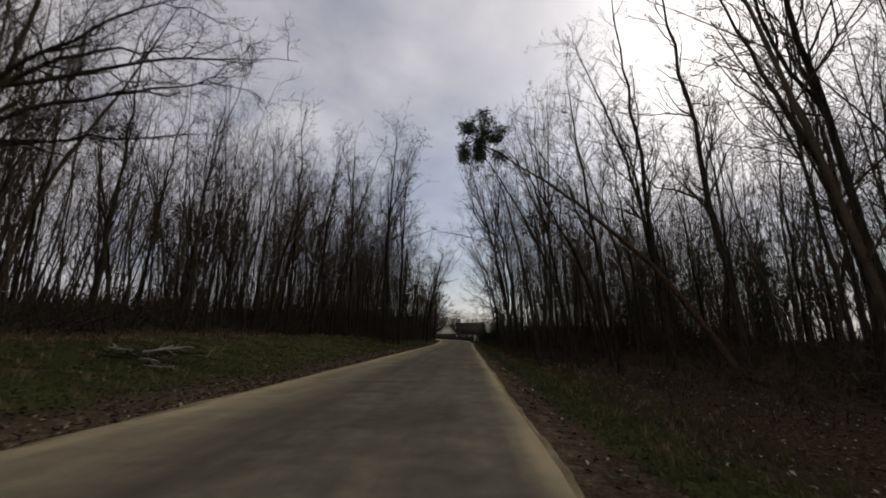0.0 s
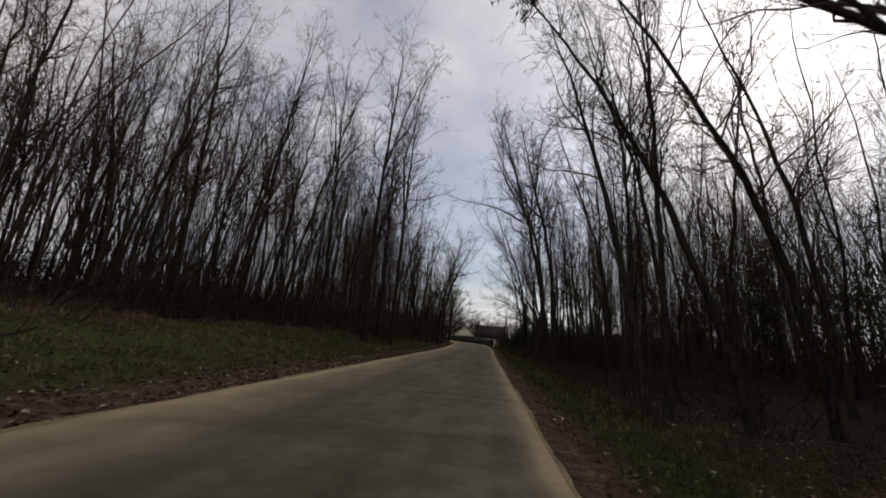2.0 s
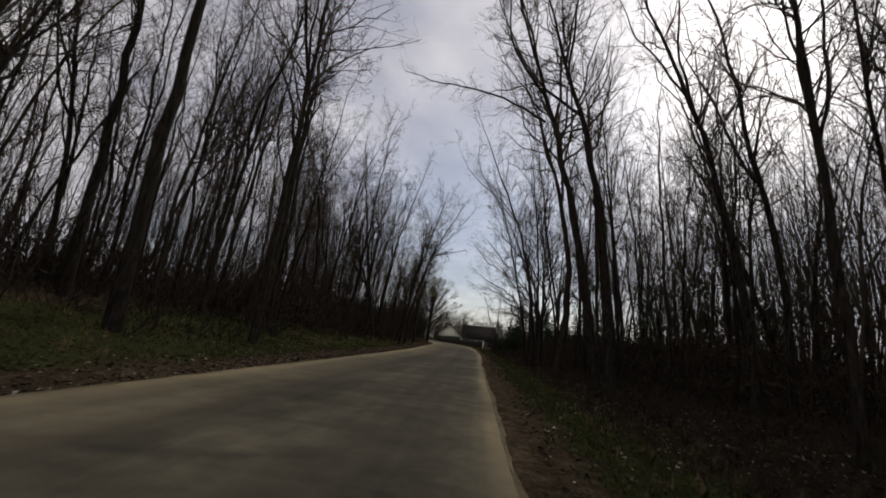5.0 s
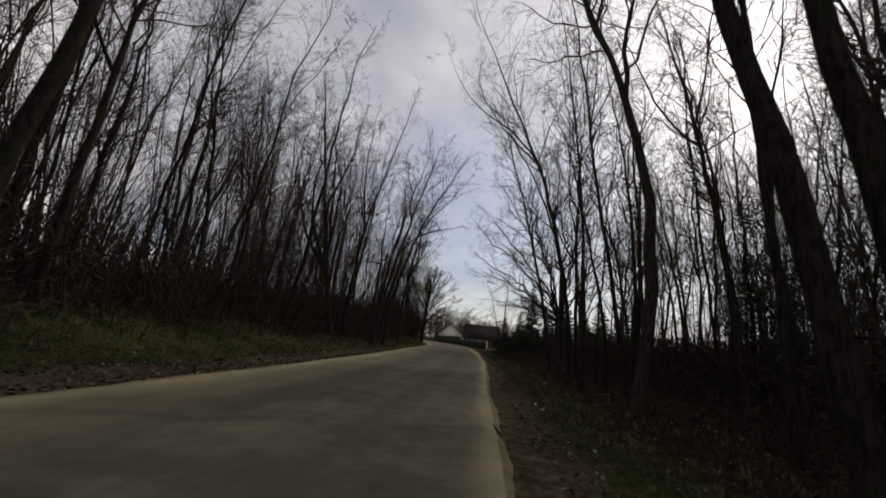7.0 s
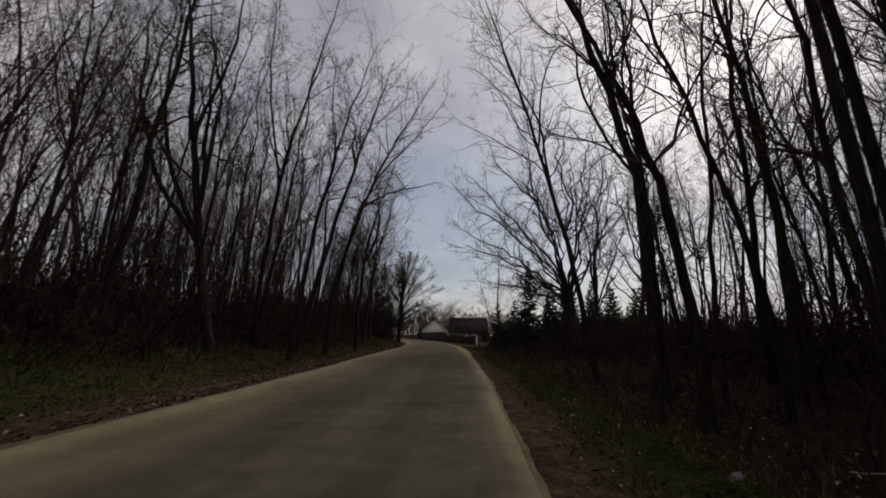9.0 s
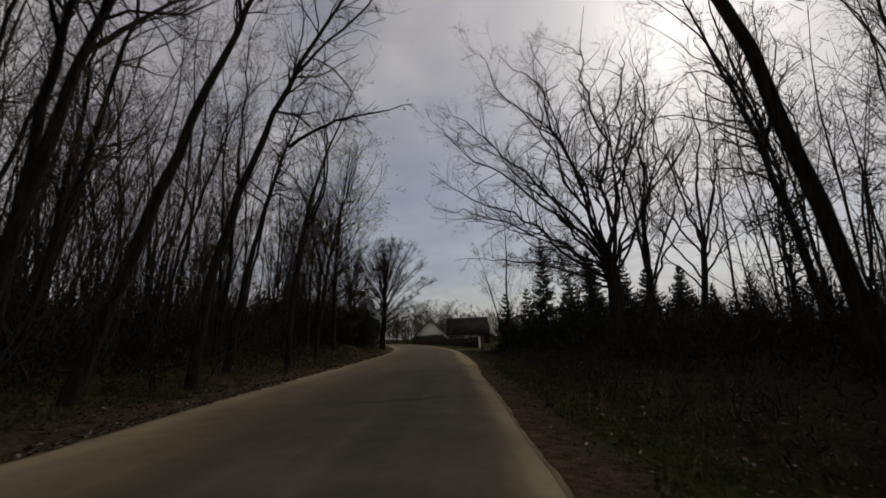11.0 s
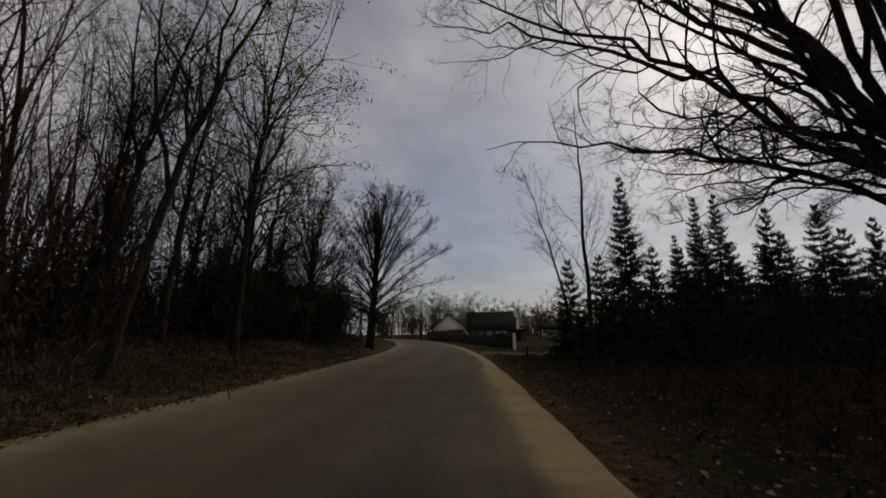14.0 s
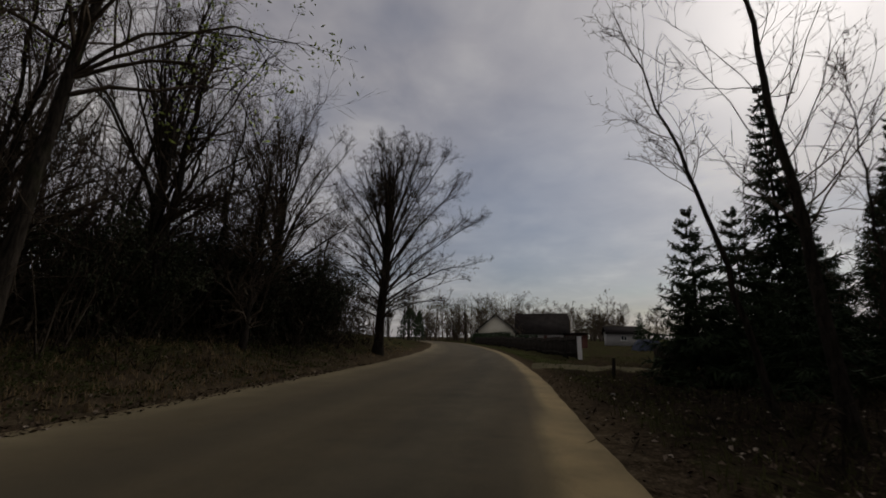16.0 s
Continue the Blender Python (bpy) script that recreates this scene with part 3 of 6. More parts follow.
def treads(f, y):
    """The dark bands that wheels have polished, wandering a little."""
    drift = 0.018 * np.sin(y * 0.11) + 0.012 * np.sin(y * 0.31 + 1)
    return np.exp(-((f - 0.36 - drift) / 0.075) ** 2) + 0.55 * np.exp(-((f - 0.70 - drift) / 0.06) ** 2)


def seams(f, y):
    """Tarred joints that cross the lane, uneven and in part worn away."""
    d = np.zeros(np.broadcast(f, y).shape)
    for k, (at, slope, wide) in enumerate(SEAMS):
        line = at + slope * 6 * (f - 0.5) + 0.10 * np.sin(f * 17 + k) + 0.05 * np.sin(f * 41 + 2 * k)
        d = np.maximum(d, np.exp(-((y - line) / (wide * 2.0)) ** 2) * (0.6 + 0.4 * np.sin(f * 6 + k * 1.7)))
    return d


road = strip("road", -60, 320, 0.2, lambda y: -left_edge(y) + ragged(y, 1.0, 0.07), lambda y: right_edge(y) + ragged(y, 2.0, 0.03),
             lambda x, y, f: 0.015 - 0.03 * (2 * f - 1) ** 2 + 0 * x, MAT["asphalt"], 29,
             {"loam": lambda f, y: np.interp(y, [50, 72, 90, 320], [0.05, 0.28, 0.8, 0.75]) * np.ones_like(f) * (1 - 0.35 * np.exp(-((f - 0.72) / 0.12) ** 2)), "dust": lambda f, y: np.clip(np.maximum(left_dust(f, y), right_dust(f, y)), 0, 1), "tread": treads, "seam": seams, "ochre": lambda f, y: np.interp(y, [84, 98], [0.0, 1.0]) * np.interp(f, [0.6, 0.8], [0.0, 1.0])})
tagged(road, "worn unmarked asphalt lane with dusty pale edges", "road", kind="structure")
shoulder_left = strip("shoulder_left", -60, 300, 0.25, lambda y: -left_edge(y) - 0.20 + ragged(y, 3.0, 0.13), lambda y: -left_edge(y) + 0.10,
                      lambda x, y, f: land(x, y) + 0.020 - 0.028 * (2 * f - 1) ** 2, MAT["sand"], 7)
tagged(shoulder_left, "thin ragged strip of pale sand beside the asphalt", "shoulder", kind="structure")
shoulder_right = strip("shoulder_right", -60, 300, 0.25, lambda y: right_edge(y) - 0.08,
                       lambda y: right_edge(y) + np.interp(y, [60, 80, 96, 120, 150], [0.07, 0.06, -0.03, -0.03, 0.1]) + ragged(y, 5.0, 0.05),
                       lambda x, y, f: land(x, y) + 0.020 - 0.028 * (2 * f - 1) ** 2, MAT["sand"], 7)
tagged(shoulder_right, "strip of orange-brown sand worn beside the asphalt", "shoulder", kind="structure")


# ---- trees with a place of their own ----
def crown(wood, fine):
    """Limbs and twigs as one leafless crown."""
    both = Buffer()
    for b in (wood, fine):
        for points, count in ((np.concatenate(b.points), b.count),):
            both.add(points, b.faces)
    return both.mesh("crown", MAT["twig"])


def rooted(x, y):
    return pose(x, y, 0)


def hero(name, label, x, y, lean, bend, height, radius, seed, mat="bark", floor=None, **more):
    """A tree with its own slant, grown where it stands."""
    rng = np.random.default_rng(seed)
    ground_z = float(land(x, y)) if floor is None else floor
    trunk, wood, fine, ends = bare_tree(rng, height, radius, lean, bend, floor=ground_z, wild=0.035, **more)
    tree = planted(name, label, rooted(x, y), [("trunk", trunk.mesh("trunk", MAT[mat])), ("crown", crown(wood, fine))], "roadside trees")
    return tree, ends, rng


SLIM = "tall slender leafless tree beside the lane"

def crooked(rng, start, tip, wild):
    """A crooked limb from start to tip: it climbs first, then reaches out, with bends on the way."""
    f = np.linspace(0, 1, 15)[:, None]
    span = np.linalg.norm(tip - start)
    arch = np.array([0, 0, span * 0.10]) * np.sin(np.pi * f) * (1 - f * 0.6)
    drift = np.cumsum(rng.normal(0, wild * span / 14, (15, 3)), 0)
    drift = drift - drift[:1] - f * (drift[-1:] - drift[:1])
    return start + (tip - start) * f + arch + drift


def roadside(name, label, x, y, lean, bend, height, radius, seed, limb=0.27, fork=None, first=0.38, limbs=24, twigs=(7, 5), **more):
    return hero(name, label, x, y, lean, bend, height, radius, seed, limb=limb, fork=seed % 3 if fork is None else fork, limbs=limbs, first=first, twigs=twigs, **more)


def long_limb(grown, start, tip, girth, wild=0.10):
    """One long crooked limb with its shoots, added to a tree that has been grown."""
    tree, _, rng = grown
    wood = Buffer()
    line = crooked(rng, np.array(start), np.array(tip), wild)[None]
    g = taper([girth], 15, 0.15)
    tubes(wood, line, g, 6)
    s1, w1, l1, r1 = offshoots(rng, line, g, 24, 0.3, 1.0, (0.4, 0.9), (0.10, 0.26), 0.5)
    shoots = wander(rng, s1, w1, l1, 4, 0.3, 0.05)
    g = taper(np.clip(r1, 0.010, 0.03), 5, 0.3)
    tubes(wood, shoots, g, 3)
    s2, w2, l2, r2 = offshoots(rng, shoots, g, 7, 0.2, 1.0, (0.4, 0.9), (0.3, 0.6), 0.6)
    slivers(rng, wood, wander(rng, s2, w2, l2, 1, 0.2, 0.0), np.clip(r2, 0.007, 0.011))
    part("limb", wood.mesh("limb", MAT["bark"]), tree)


LEANING = "leafless tree leaning out over the lane"
# beyond the ditch, from the start of the walk on
roadside("slanting_tree", LEANING, 10.4, 26.4, (-0.16, -0.02), (-0.0195, 0.0050), 15, 0.135, 11, fork=0)
roadside("slanting_tree", LEANING, 8.6, 26.7, (-0.166, 0.13), (-0.0150, 0.0045), 16, 0.14, 12, fork=0)
roadside("slanting_tree", "slim leafless tree leaning gently over the lane", 6.5, 27.7, (-0.10, 0.12), (-0.0064, 0.0055), 15, 0.14, 13, fork=0)
roadside("leafless_tree", SLIM, 7.4, 28.5, (0.05, 0.17), (0.001, 0.006), 21, 0.13, 14)
roadside("slanting_tree", "stout dark leafless tree leaning towards the lane", 21.0, 19.3, (-0.33, -0.04), (-0.0040, 0.0), 19, 0.24, 15)
roadside("leafless_tree", SLIM, 8.8, 20.1, (-0.11, 0.09), (0.003, 0.006), 17, 0.12, 16)
roadside("leafless_tree", SLIM, 12.4, 23.5, (-0.03, -0.10), (-0.012, 0.001), 18, 0.15, 17)
roadside("leafless_tree", SLIM, 13.5, 30.0, (-0.06, 0.08), (-0.008, 0.002), 18, 0.13, 18)
roadside("leafless_tree", SLIM, 7.7, 33.7, (0.14, 0.15), (-0.0070, 0.0050), 22, 0.13, 19)
roadside("slanting_tree", "stout leafless tree leaning towards the lane", 9.5, 33.0, (-0.05, 0.10), (-0.0060, 0.0040), 21, 0.13, 20)
for x, y, height, seed in [(9.9, 44.6, 20, 56), (11.7, 46.8, 21, 57), (13.4, 43.4, 19, 58)]:
    roadside("leafless_tree", SLIM, x, y, (-0.02, 0.03), (-0.002, 0.001), height, 0.11, seed, fork=2, limb=0.25)
# a close group at the ditch with crowns that reach over the lane
roadside("slanting_tree", "leafless tree leaning towards the lane with a fanned top", 12.1, 51.4, (0.004, 0.072), (-0.0117, 0.0008), 22, 0.17, 30, fork=2, limb=0.25)
roadside("leafless_tree", SLIM, 8.4, 57.5, (0.0, 0.03), (-0.004, 0.001), 21, 0.11, 47, fork=1, limb=0.28)
roadside("leafless_tree", SLIM, 10.4, 60.5, (-0.03, 0.02), (-0.003, 0.001), 21, 0.10, 48, fork=2, limb=0.28)
roadside("leafless_tree", SLIM, 6.6, 66.5, (0.02, 0.03), (-0.006, 0.001), 19, 0.09, 49, fork=1, limb=0.25)
# three stout trunks, the second with one long branch over the lane, then slender ones before the oak
roadside("stout_tree", "thick dark trunk bowed towards the lane with a high leafless crown", 7.3, 62.3, (0.203, 0.117), (-0.0164, 0.0067), 25, 0.24, 23, fork=2, first=0.5)
long_limb(roadside("stout_tree", "thick dark trunk with a high leafless crown", 7.6, 54.9, (-0.085, 0.112), (-0.0062, 0.0014), 25, 0.24, 24, fork=3, first=0.42, limb=0.27, limbs=34, twigs=(8, 6), split=(0.52, 0.64)), (-2.6, 1.5, 13.0), (-10.6, 1.5, 15.6), 0.07)
roadside("stout_tree", "thick dark trunk with a high leafless crown", 8.0, 54.2, (0.013, 0.124), (-0.0081, 0.0021), 25, 0.25, 25, fork=3, first=0.45, limb=0.25, limbs=34, twigs=(8, 6), split=(0.52, 0.66))
roadside("slanting_tree", "dark slim tree leaning far towards the lane", 22.6, 65.0, (-0.267, 0.142), (-0.0003, -0.0022), 24, 0.20, 50, fork=1, first=0.5)
roadside("slanting_tree", "leafless tree curving out over the lane", 6.8, 72.8, (0.089, 0.048), (-0.0181, 0.0013), 23, 0.16, 26, fork=2, limb=0.32)
roadside("leafless_tree", SLIM, 11.0, 74.0, (0.096, 0.074), (-0.0076, 0.0027), 23, 0.15, 27, fork=2)
roadside("slanting_tree", "leafless tree curving out over the lane", 7.0, 71.0, (0.059, 0.100), (-0.0240, 0.0030), 14, 0.14, 28, fork=1)
roadside("slanting_tree", "tall fine-twigged tree leaning over the lane", 7.6, 80.5, (-0.14, 0.04), (-0.005, 0.002), 22, 0.13, 46, fork=2)
roadside("leafless_tree", SLIM, 17.6, 93.5, (-0.08, 0.05), (-0.004, 0.002), 21, 0.20, 43, fork=2, limb=0.32, limbs=28)
roadside("leafless_tree", SLIM, 20.5, 97.5, (-0.02, 0.05), (-0.002, 0.002), 20, 0.17, 44, fork=2, limb=0.32, limbs=28)
roadside("leafless_tree", SLIM, 24.0, 101.0, (-0.05, 0.02), (-0.002, 0.001), 16, 0.16, 45, fork=2, limb=0.32, limbs=28)
roadside("leafless_tree", SLIM, 12.5, 66.0, (-0.02, 0.12), (-0.004, 0.003), 22, 0.16, 29)
# on the bank
roadside("leafless_tree", "tall straight leafless tree on the bank", -6.8, 45.6, (-0.042, 0.030), (0.0030, -0.0006), 26, 0.20, 31, limb=0.26, fork=2, first=0.42, limbs=30, twigs=(8, 6))
roadside("leafless_tree", "tall straight leafless tree on the bank", -11.3, 48.4, (-0.032, 0.025), (0.0003, -0.0014), 25, 0.19, 32, limb=0.24, fork=2, first=0.42, twigs=(8, 6))
roadside("leafless_tree", "tall straight leafless tree on the bank", -6.1, 51.4, (-0.015, 0.053), (0.0009, -0.0002), 25, 0.17, 33, limb=0.30, fork=2, first=0.35, limbs=30, twigs=(8, 6))
roadside("stout_tree", "stout dark leafless tree slanting on the bank", -8.5, 56.1, (-0.042, 0.175), (-0.0013, 0.0022), 25, 0.26, 34, fork=1, first=0.5)
roadside("leafless_tree", SLIM, -16.2, 63.1, (-0.070, 0.064), (0.0030, 0.0022), 24, 0.24, 35, fork=1, first=0.5)
roadside("forked_tree", "dark leafless tree that forks into upright stems", -7.9, 78.9, (-0.245, 0.009), (0.0030, 0.0005), 22, 0.21, 36, fork=5, first=0.3, limb=0.24, limbs=20, split=(0.22, 0.5))
roadside("leafless_tree", SLIM, -9.0, 84.4, (-0.015, -0.001), (0.0103, -0.0024), 22, 0.15, 37, fork=1)
roadside("slanting_tree", "slim dark leafless tree leaning to the lane", -5.6, 81.0, (0.029, 0.082), (0.0082, 0.0010), 17, 0.14, 38, fork=2, limb=0.27)
roadside("slanting_tree", "stout dark leafless tree leaning to the lane", -6.6, 84.0, (0.150, 0.180), (0.002, 0.0019), 20, 0.18, 54, fork=1, first=0.5)
roadside("slanting_tree", "stout dark leafless tree leaning to the lane", -6.1, 87.6, (-0.005, 0.102), (0.0157, 0.0044), 20, 0.175, 39, fork=1, first=0.5)
long_limb(roadside("slanting_tree", "stout dark leafless tree bowed over the lane", -7.6, 92.2, (0.026, 0.143), (0.0089, 0.0034), 15, 0.165, 40, fork=0, first=0.5, limb=0.24), (1.35, 2.0, 10.9), (7.4, 3.7, 13.9), 0.095, 0.13)
roadside("slanting_tree", "leafless tree leaning to the lane with a forked top", -6.0, 94.5, (-0.080, 0.188), (0.0100, 0.0071), 19, 0.15, 41, fork=2)
roadside("slanting_tree", "dark leafless tree leaning to the lane with a forked top", -7.2, 101.7, (-0.006, 0.199), (0.0068, 0.0058), 17, 0.14, 42, fork=3, split=(0.3, 0.5))
roadside("leafless_tree", SLIM, -9.6, 103.5, (-0.02, 0.12), (0.006, 0.003), 16, 0.12, 52, fork=2)

# The pine that has slanted right over the lane, with its last dark tuft
rng = np.random.default_rng(51)
trunk, wood, fine, ends = bare_tree(rng, 14.0, 0.17, (-0.388, 0.30), (-0.0300, 0.0120), wild=0.03, first=0.55, limbs=14, limb=0.10, twigs=(4, 2), floor=-0.35)
tuft = Buffer()
core = np.array([2.9 - 13.4, 26.9 - 19.3, 14.0])
knot = core + rng.normal(0, 1, (13, 3)) * [0.85, 0.9, 0.62]
heart = (knot[:, None] + rng.normal(0, 1, (13, 7, 3)) * [0.22, 0.22, 0.26]).reshape(-1, 3)
needles = (heart[:, None] + rng.normal(0, 0.17, (91, 46, 3))).reshape(-1, 3)
flecks(rng, tuft, needles, 0.14, 0.26)
aim = np.repeat(knot, 2, 0) + rng.normal(0, 0.25, (26, 3)) - core
stub = wander(rng, np.repeat(core[None], 26, 0) + rng.normal(0, 0.12, (26, 3)), aim, np.linalg.norm(aim, axis=1), 3, 0.15, 0.0)
tubes(wood, stub, taper(np.full(26, 0.03), 4), 4)
pine = planted("slanting_pine", "pine slanting far out over the lane with one dark needle tuft", rooted(13.4, 19.3),
               [("trunk", trunk.mesh("trunk", MAT["pine_bark"])), ("crown", crown(wood, fine)), ("needle_tuft", tuft.mesh("needle_tuft", MAT["needle"]))], "roadside trees")


def spreading_tree(name, label, x, y, base_r, trunk_h, limbs, seed, mat, twigs=(8, 6, 4), lean=(0, 0), wild=0.12, thread=0.007, curl=1.0, side=(0.2, 0.44), fan=(0.35, 0.85), tips_given=False):
    """A broad tree: a short trunk and limbs, each with its azimuth, rise and length, or else its tip, then start height and girth."""
    rng = np.random.default_rng(seed)
    floor = float(land(x, y))
    tree = thing(name, label, "tree", at=rooted(x, y))
    z = np.linspace(floor - 0.4, trunk_h, 9)
    stem = np.stack([lean[0] * z + rng.normal(0, 0.03, 9), lean[1] * z + rng.normal(0, 0.03, 9), z], -1)[None]
    g = base_r * (1 - 0.25 * np.linspace(0, 1, 9)) * (1 + 0.5 * np.exp(-np.maximum(z - floor, 0) / 0.5))
    trunk = Buffer()
    tubes(trunk, stem, g[None], 12)
    part("trunk", trunk.mesh("trunk", MAT[mat]), tree)
    fine = Buffer()
    tips = []
    for first, second, third, start, girth in limbs:
        s0 = np.array([[lean[0] * start, lean[1] * start, start - 0.25]])
        if tips_given:
            line = crooked(rng, s0[0], np.array([first, second, third]), wild)[None]
        else:
            a, e = radians(first), radians(second)
            w0 = np.array([[math.sin(a) * math.cos(e), math.cos(a) * math.cos(e), math.sin(e)]])
            line = wander(rng, s0, w0, [third], 14, wild, 0.035 if second > 25 else 0.015)
        r = taper([girth], 15, 0.10)
        limb = Buffer()
        tubes(limb, line, r, 7)
        s1, w1, l1, r1 = offshoots(rng, line, r, twigs[0], 0.22, 0.97, fan, side, 0.6)
        one = wander(rng, s1, w1, l1, 6, 0.30 * curl, 0.06)
        r1 = taper(np.clip(r1, 0.014, 0.12), 7, 0.2)
        tubes(limb, one, r1, 5)
        part("limb", limb.mesh("limb", MAT[mat]), tree)
        s2, w2, l2, r2 = offshoots(rng, np.concatenate([one]), r1, twigs[1], 0.2, 0.98, (0.4, 0.95), (0.3, 0.6), 0.55)
        two = wander(rng, s2, w2, l2, 4, 0.30 * curl, 0.04)
        r2 = taper(np.clip(r2, 0.007, 0.04), 5, 0.3)
        tubes(fine, two, r2, 3)
        s3, w3, l3, r3 = offshoots(rng, two, r2, twigs[2], 0.25, 1.0, (0.4, 0.95), (0.3, 0.7), 0.6)
        three = wander(rng, s3, w3, np.maximum(l3, 0.2), 1, 0.25, 0.0)
        slivers(rng, fine, three, np.clip(r3, thread, thread * 1.4), 0.65)
        tips.append(three)
    part("crown", fine.mesh("crown", MAT["twig"]), tree)
    return tree, np.concatenate(tips), rng


# limb tips from the trunk's foot (x, y, z), the height at which each leaves the trunk, and its girth
OAK = [(-2.5, 8.5, 7.2, 4.8, 0.10), (-0.6, 9.4, 9.4, 5.0, 0.11), (-4.2, 7.4, 8.2, 5.0, 0.11), (-3.4, 6.2, 5.4, 4.8, 0.08), (-7.6, -1.2, 6.1, 4.8, 0.09), (-5.6, 0.8, 6.0, 4.6, 0.09), (-4.2, -1.0, 5.4, 4.6, 0.08), (-3.2, -1.6, 4.4, 5.8, 0.07), (-2.2, 0.6, 4.0, 5.6, 0.06), (-5.0, -2.4, 5.0, 6.0, 0.07), (-4.8, 1.4, 7.4, 5.6, 0.08), (-6.8, -2.6, 8.2, 4.8, 0.10), (-10.4, 1.2, 6.6, 4.4, 0.15), (-11.9, 0.6, 10.4, 4.7, 0.17), (-9.2, -3.0, 8.6, 4.6, 0.13), (-11.8, 1.8, 13.4, 5.0, 0.18), (-10.2, -2.2, 15.0, 5.0, 0.15), (-11.4, 0.4, 16.8, 5.2, 0.19), (-10.6, 2.6, 19.6, 5.3, 0.19), (-8.8, -1.5, 21.5, 5.4, 0.18),
       (-6.4, 1.5, 23.0, 5.4, 0.20), (-5.0, -4.0, 20.0, 5.3, 0.15), (-3.2, 3.5, 24.0, 5.5, 0.20), (-0.2, -1.0, 24.6, 5.6, 0.24), (1.2, 4.6, 22.0, 5.5, 0.17), (3.4, 0.5, 23.2, 5.6, 0.20), (6.0, 2.0, 20.2, 5.4, 0.18), (7.2, -1.2, 16.2, 5.2, 0.16), (6.6, 2.2, 12.2, 5.0, 0.15), (4.8, -3.0, 14.5, 5.2, 0.14), (-2.5, -6.0, 14.0, 5.0, 0.14), (-5.5, 5.6, 15.5, 5.1, 0.15), (2.0, -5.0, 18.0, 5.3, 0.15), (-7.0, -4.6, 12.0, 4.9, 0.13)]
spreading_tree("oak_tree", "massive leafless oak with a thick trunk and wide limbs", 12.1, 103.1, 0.56, 5.6, [(x, y, z, low, g * 0.66) for x, y, z, low, g in OAK], 61, "oak_bark", (16, 9, 6), wild=0.22, tips_given=True, side=(0.16, 0.36), curl=1.2)
CROOKED = [(-2.2, 0.0, 22.5, 8.0, 0.15), (2.6, 1.0, 23.5, 8.2, 0.17), (4.6, -1.0, 19.5, 7.8, 0.14), (-3.4, 1.0, 16.5, 7.2, 0.13), (5.6, 1.0, 14.5, 7.0, 0.12), (-3.8, -1.0, 11.2, 5.2, 0.12), (-4.4, 0.5, 9.0, 4.4, 0.11), (5.2, 0.0, 10.6, 5.6, 0.12), (3.2, -3.0, 17.5, 7.5, 0.12), (1.0, 3.0, 19.5, 7.8, 0.13)]
spreading_tree("crooked_tree", "crooked leafless tree with bent side limbs", 20.6, 109.2, 0.27, 8.4, [(x, y, z, low, g * 0.75) for x, y, z, low, g in CROOKED], 62, "oak_bark", (10, 8, 6), lean=(0.15, 0.02), wild=0.24, tips_given=True)
SECOND = [(-1.6, 1.0, 21.5, 5.0, 0.16), (1.2, 0.0, 23.5, 5.2, 0.17), (3.2, 1.0, 19.5, 5.0, 0.15), (4.6, -1.0, 14.6, 4.4, 0.13), (5.0, 1.0, 10.8, 4.0, 0.13), (-0.8, -3.0, 16.5, 4.6, 0.13), (2.0, 3.0, 13.8, 4.4, 0.13)]
spreading_tree("crooked_tree", "second stem of leafless oak beside the large one", 14.6, 104.2, 0.27, 5.4, [(x, y, z, low, g * 0.75) for x, y, z, low, g in SECOND], 63, "oak_bark", (11, 8, 6), lean=(0.06, 0.0), wild=0.15, tips_given=True)


def reach(start, way, middle, half):
    """How far a limb goes until it meets the rounded outline of the crown."""
    d = 0.5
    while d < 14:
        p = start + way * d - middle
        if sum((p[i] / half[i]) ** 2 for i in range(3)) > 1 and d > 2.2:
            break
        d += 0.1
    return d


def rounded(count, middle, half, low, high, lean, girth):
    """Limbs of a tree with an even rounded crown, from the lowest up."""
    limbs = []
    for k in range(count):
        f = k / (count - 1)
        z, a, e = low + (high - low) * f, radians(k * 137.5), radians(8 + 74 * f ** 0.9)
        start = Vector((lean * z, 0, z))
        way = Vector((math.sin(a) * math.cos(e), math.cos(a) * math.cos(e), math.sin(e)))
        tip = start + way * reach(start, way, middle, half) * (0.90 + 0.05 * min(1, 2 * f) + 0.05 * (k % 2))
        limbs.append((*tip, z, girth * (1 + 0.34 * (k % 3))))
    return limbs


LONE = rounded(66, Vector((1.7, 0.0, 7.8)), Vector((5.2, 4.8, 6.2)), 2.3, 8.7, 0.055, 0.044)
spreading_tree("round_tree", "lone leafless tree with an even rounded crown", -7.9, 127.6, 0.29, 9.8, LONE, 64, "bark", (15, 7, 6), lean=(0.055, 0.0), wild=0.07, thread=0.010, curl=0.7, side=(0.15, 0.32), fan=(0.3, 0.65), tips_given=True)

# A broad tree on the bank whose boughs hang over the verge at the start
OVERHANG = [(4.7, 2.2, 7.4, 4.6, 0.06), (3.6, 3.3, 6.3, 4.2, 0.05), (4.6, 1.1, 8.6, 5.0, 0.06), (2.6, 1.9, 5.6, 3.8, 0.045), (5.4, 3.6, 8.6, 5.2, 0.06), (2.2, 4.0, 9.6, 5.2, 0.06), (-2.6, 1.0, 8.4, 5.0, 0.06), (-0.6, -2.0, 10.4, 5.3, 0.07), (-1.0, 3.7, 7.6, 4.4, 0.05)]
spreading_tree("spreading_tree", "broad leafless tree on the bank with low boughs", -8.0, 6.6, 0.13, 5.6, OVERHANG, 65, "bark", (11, 8, 6), wild=0.15, tips_given=True)

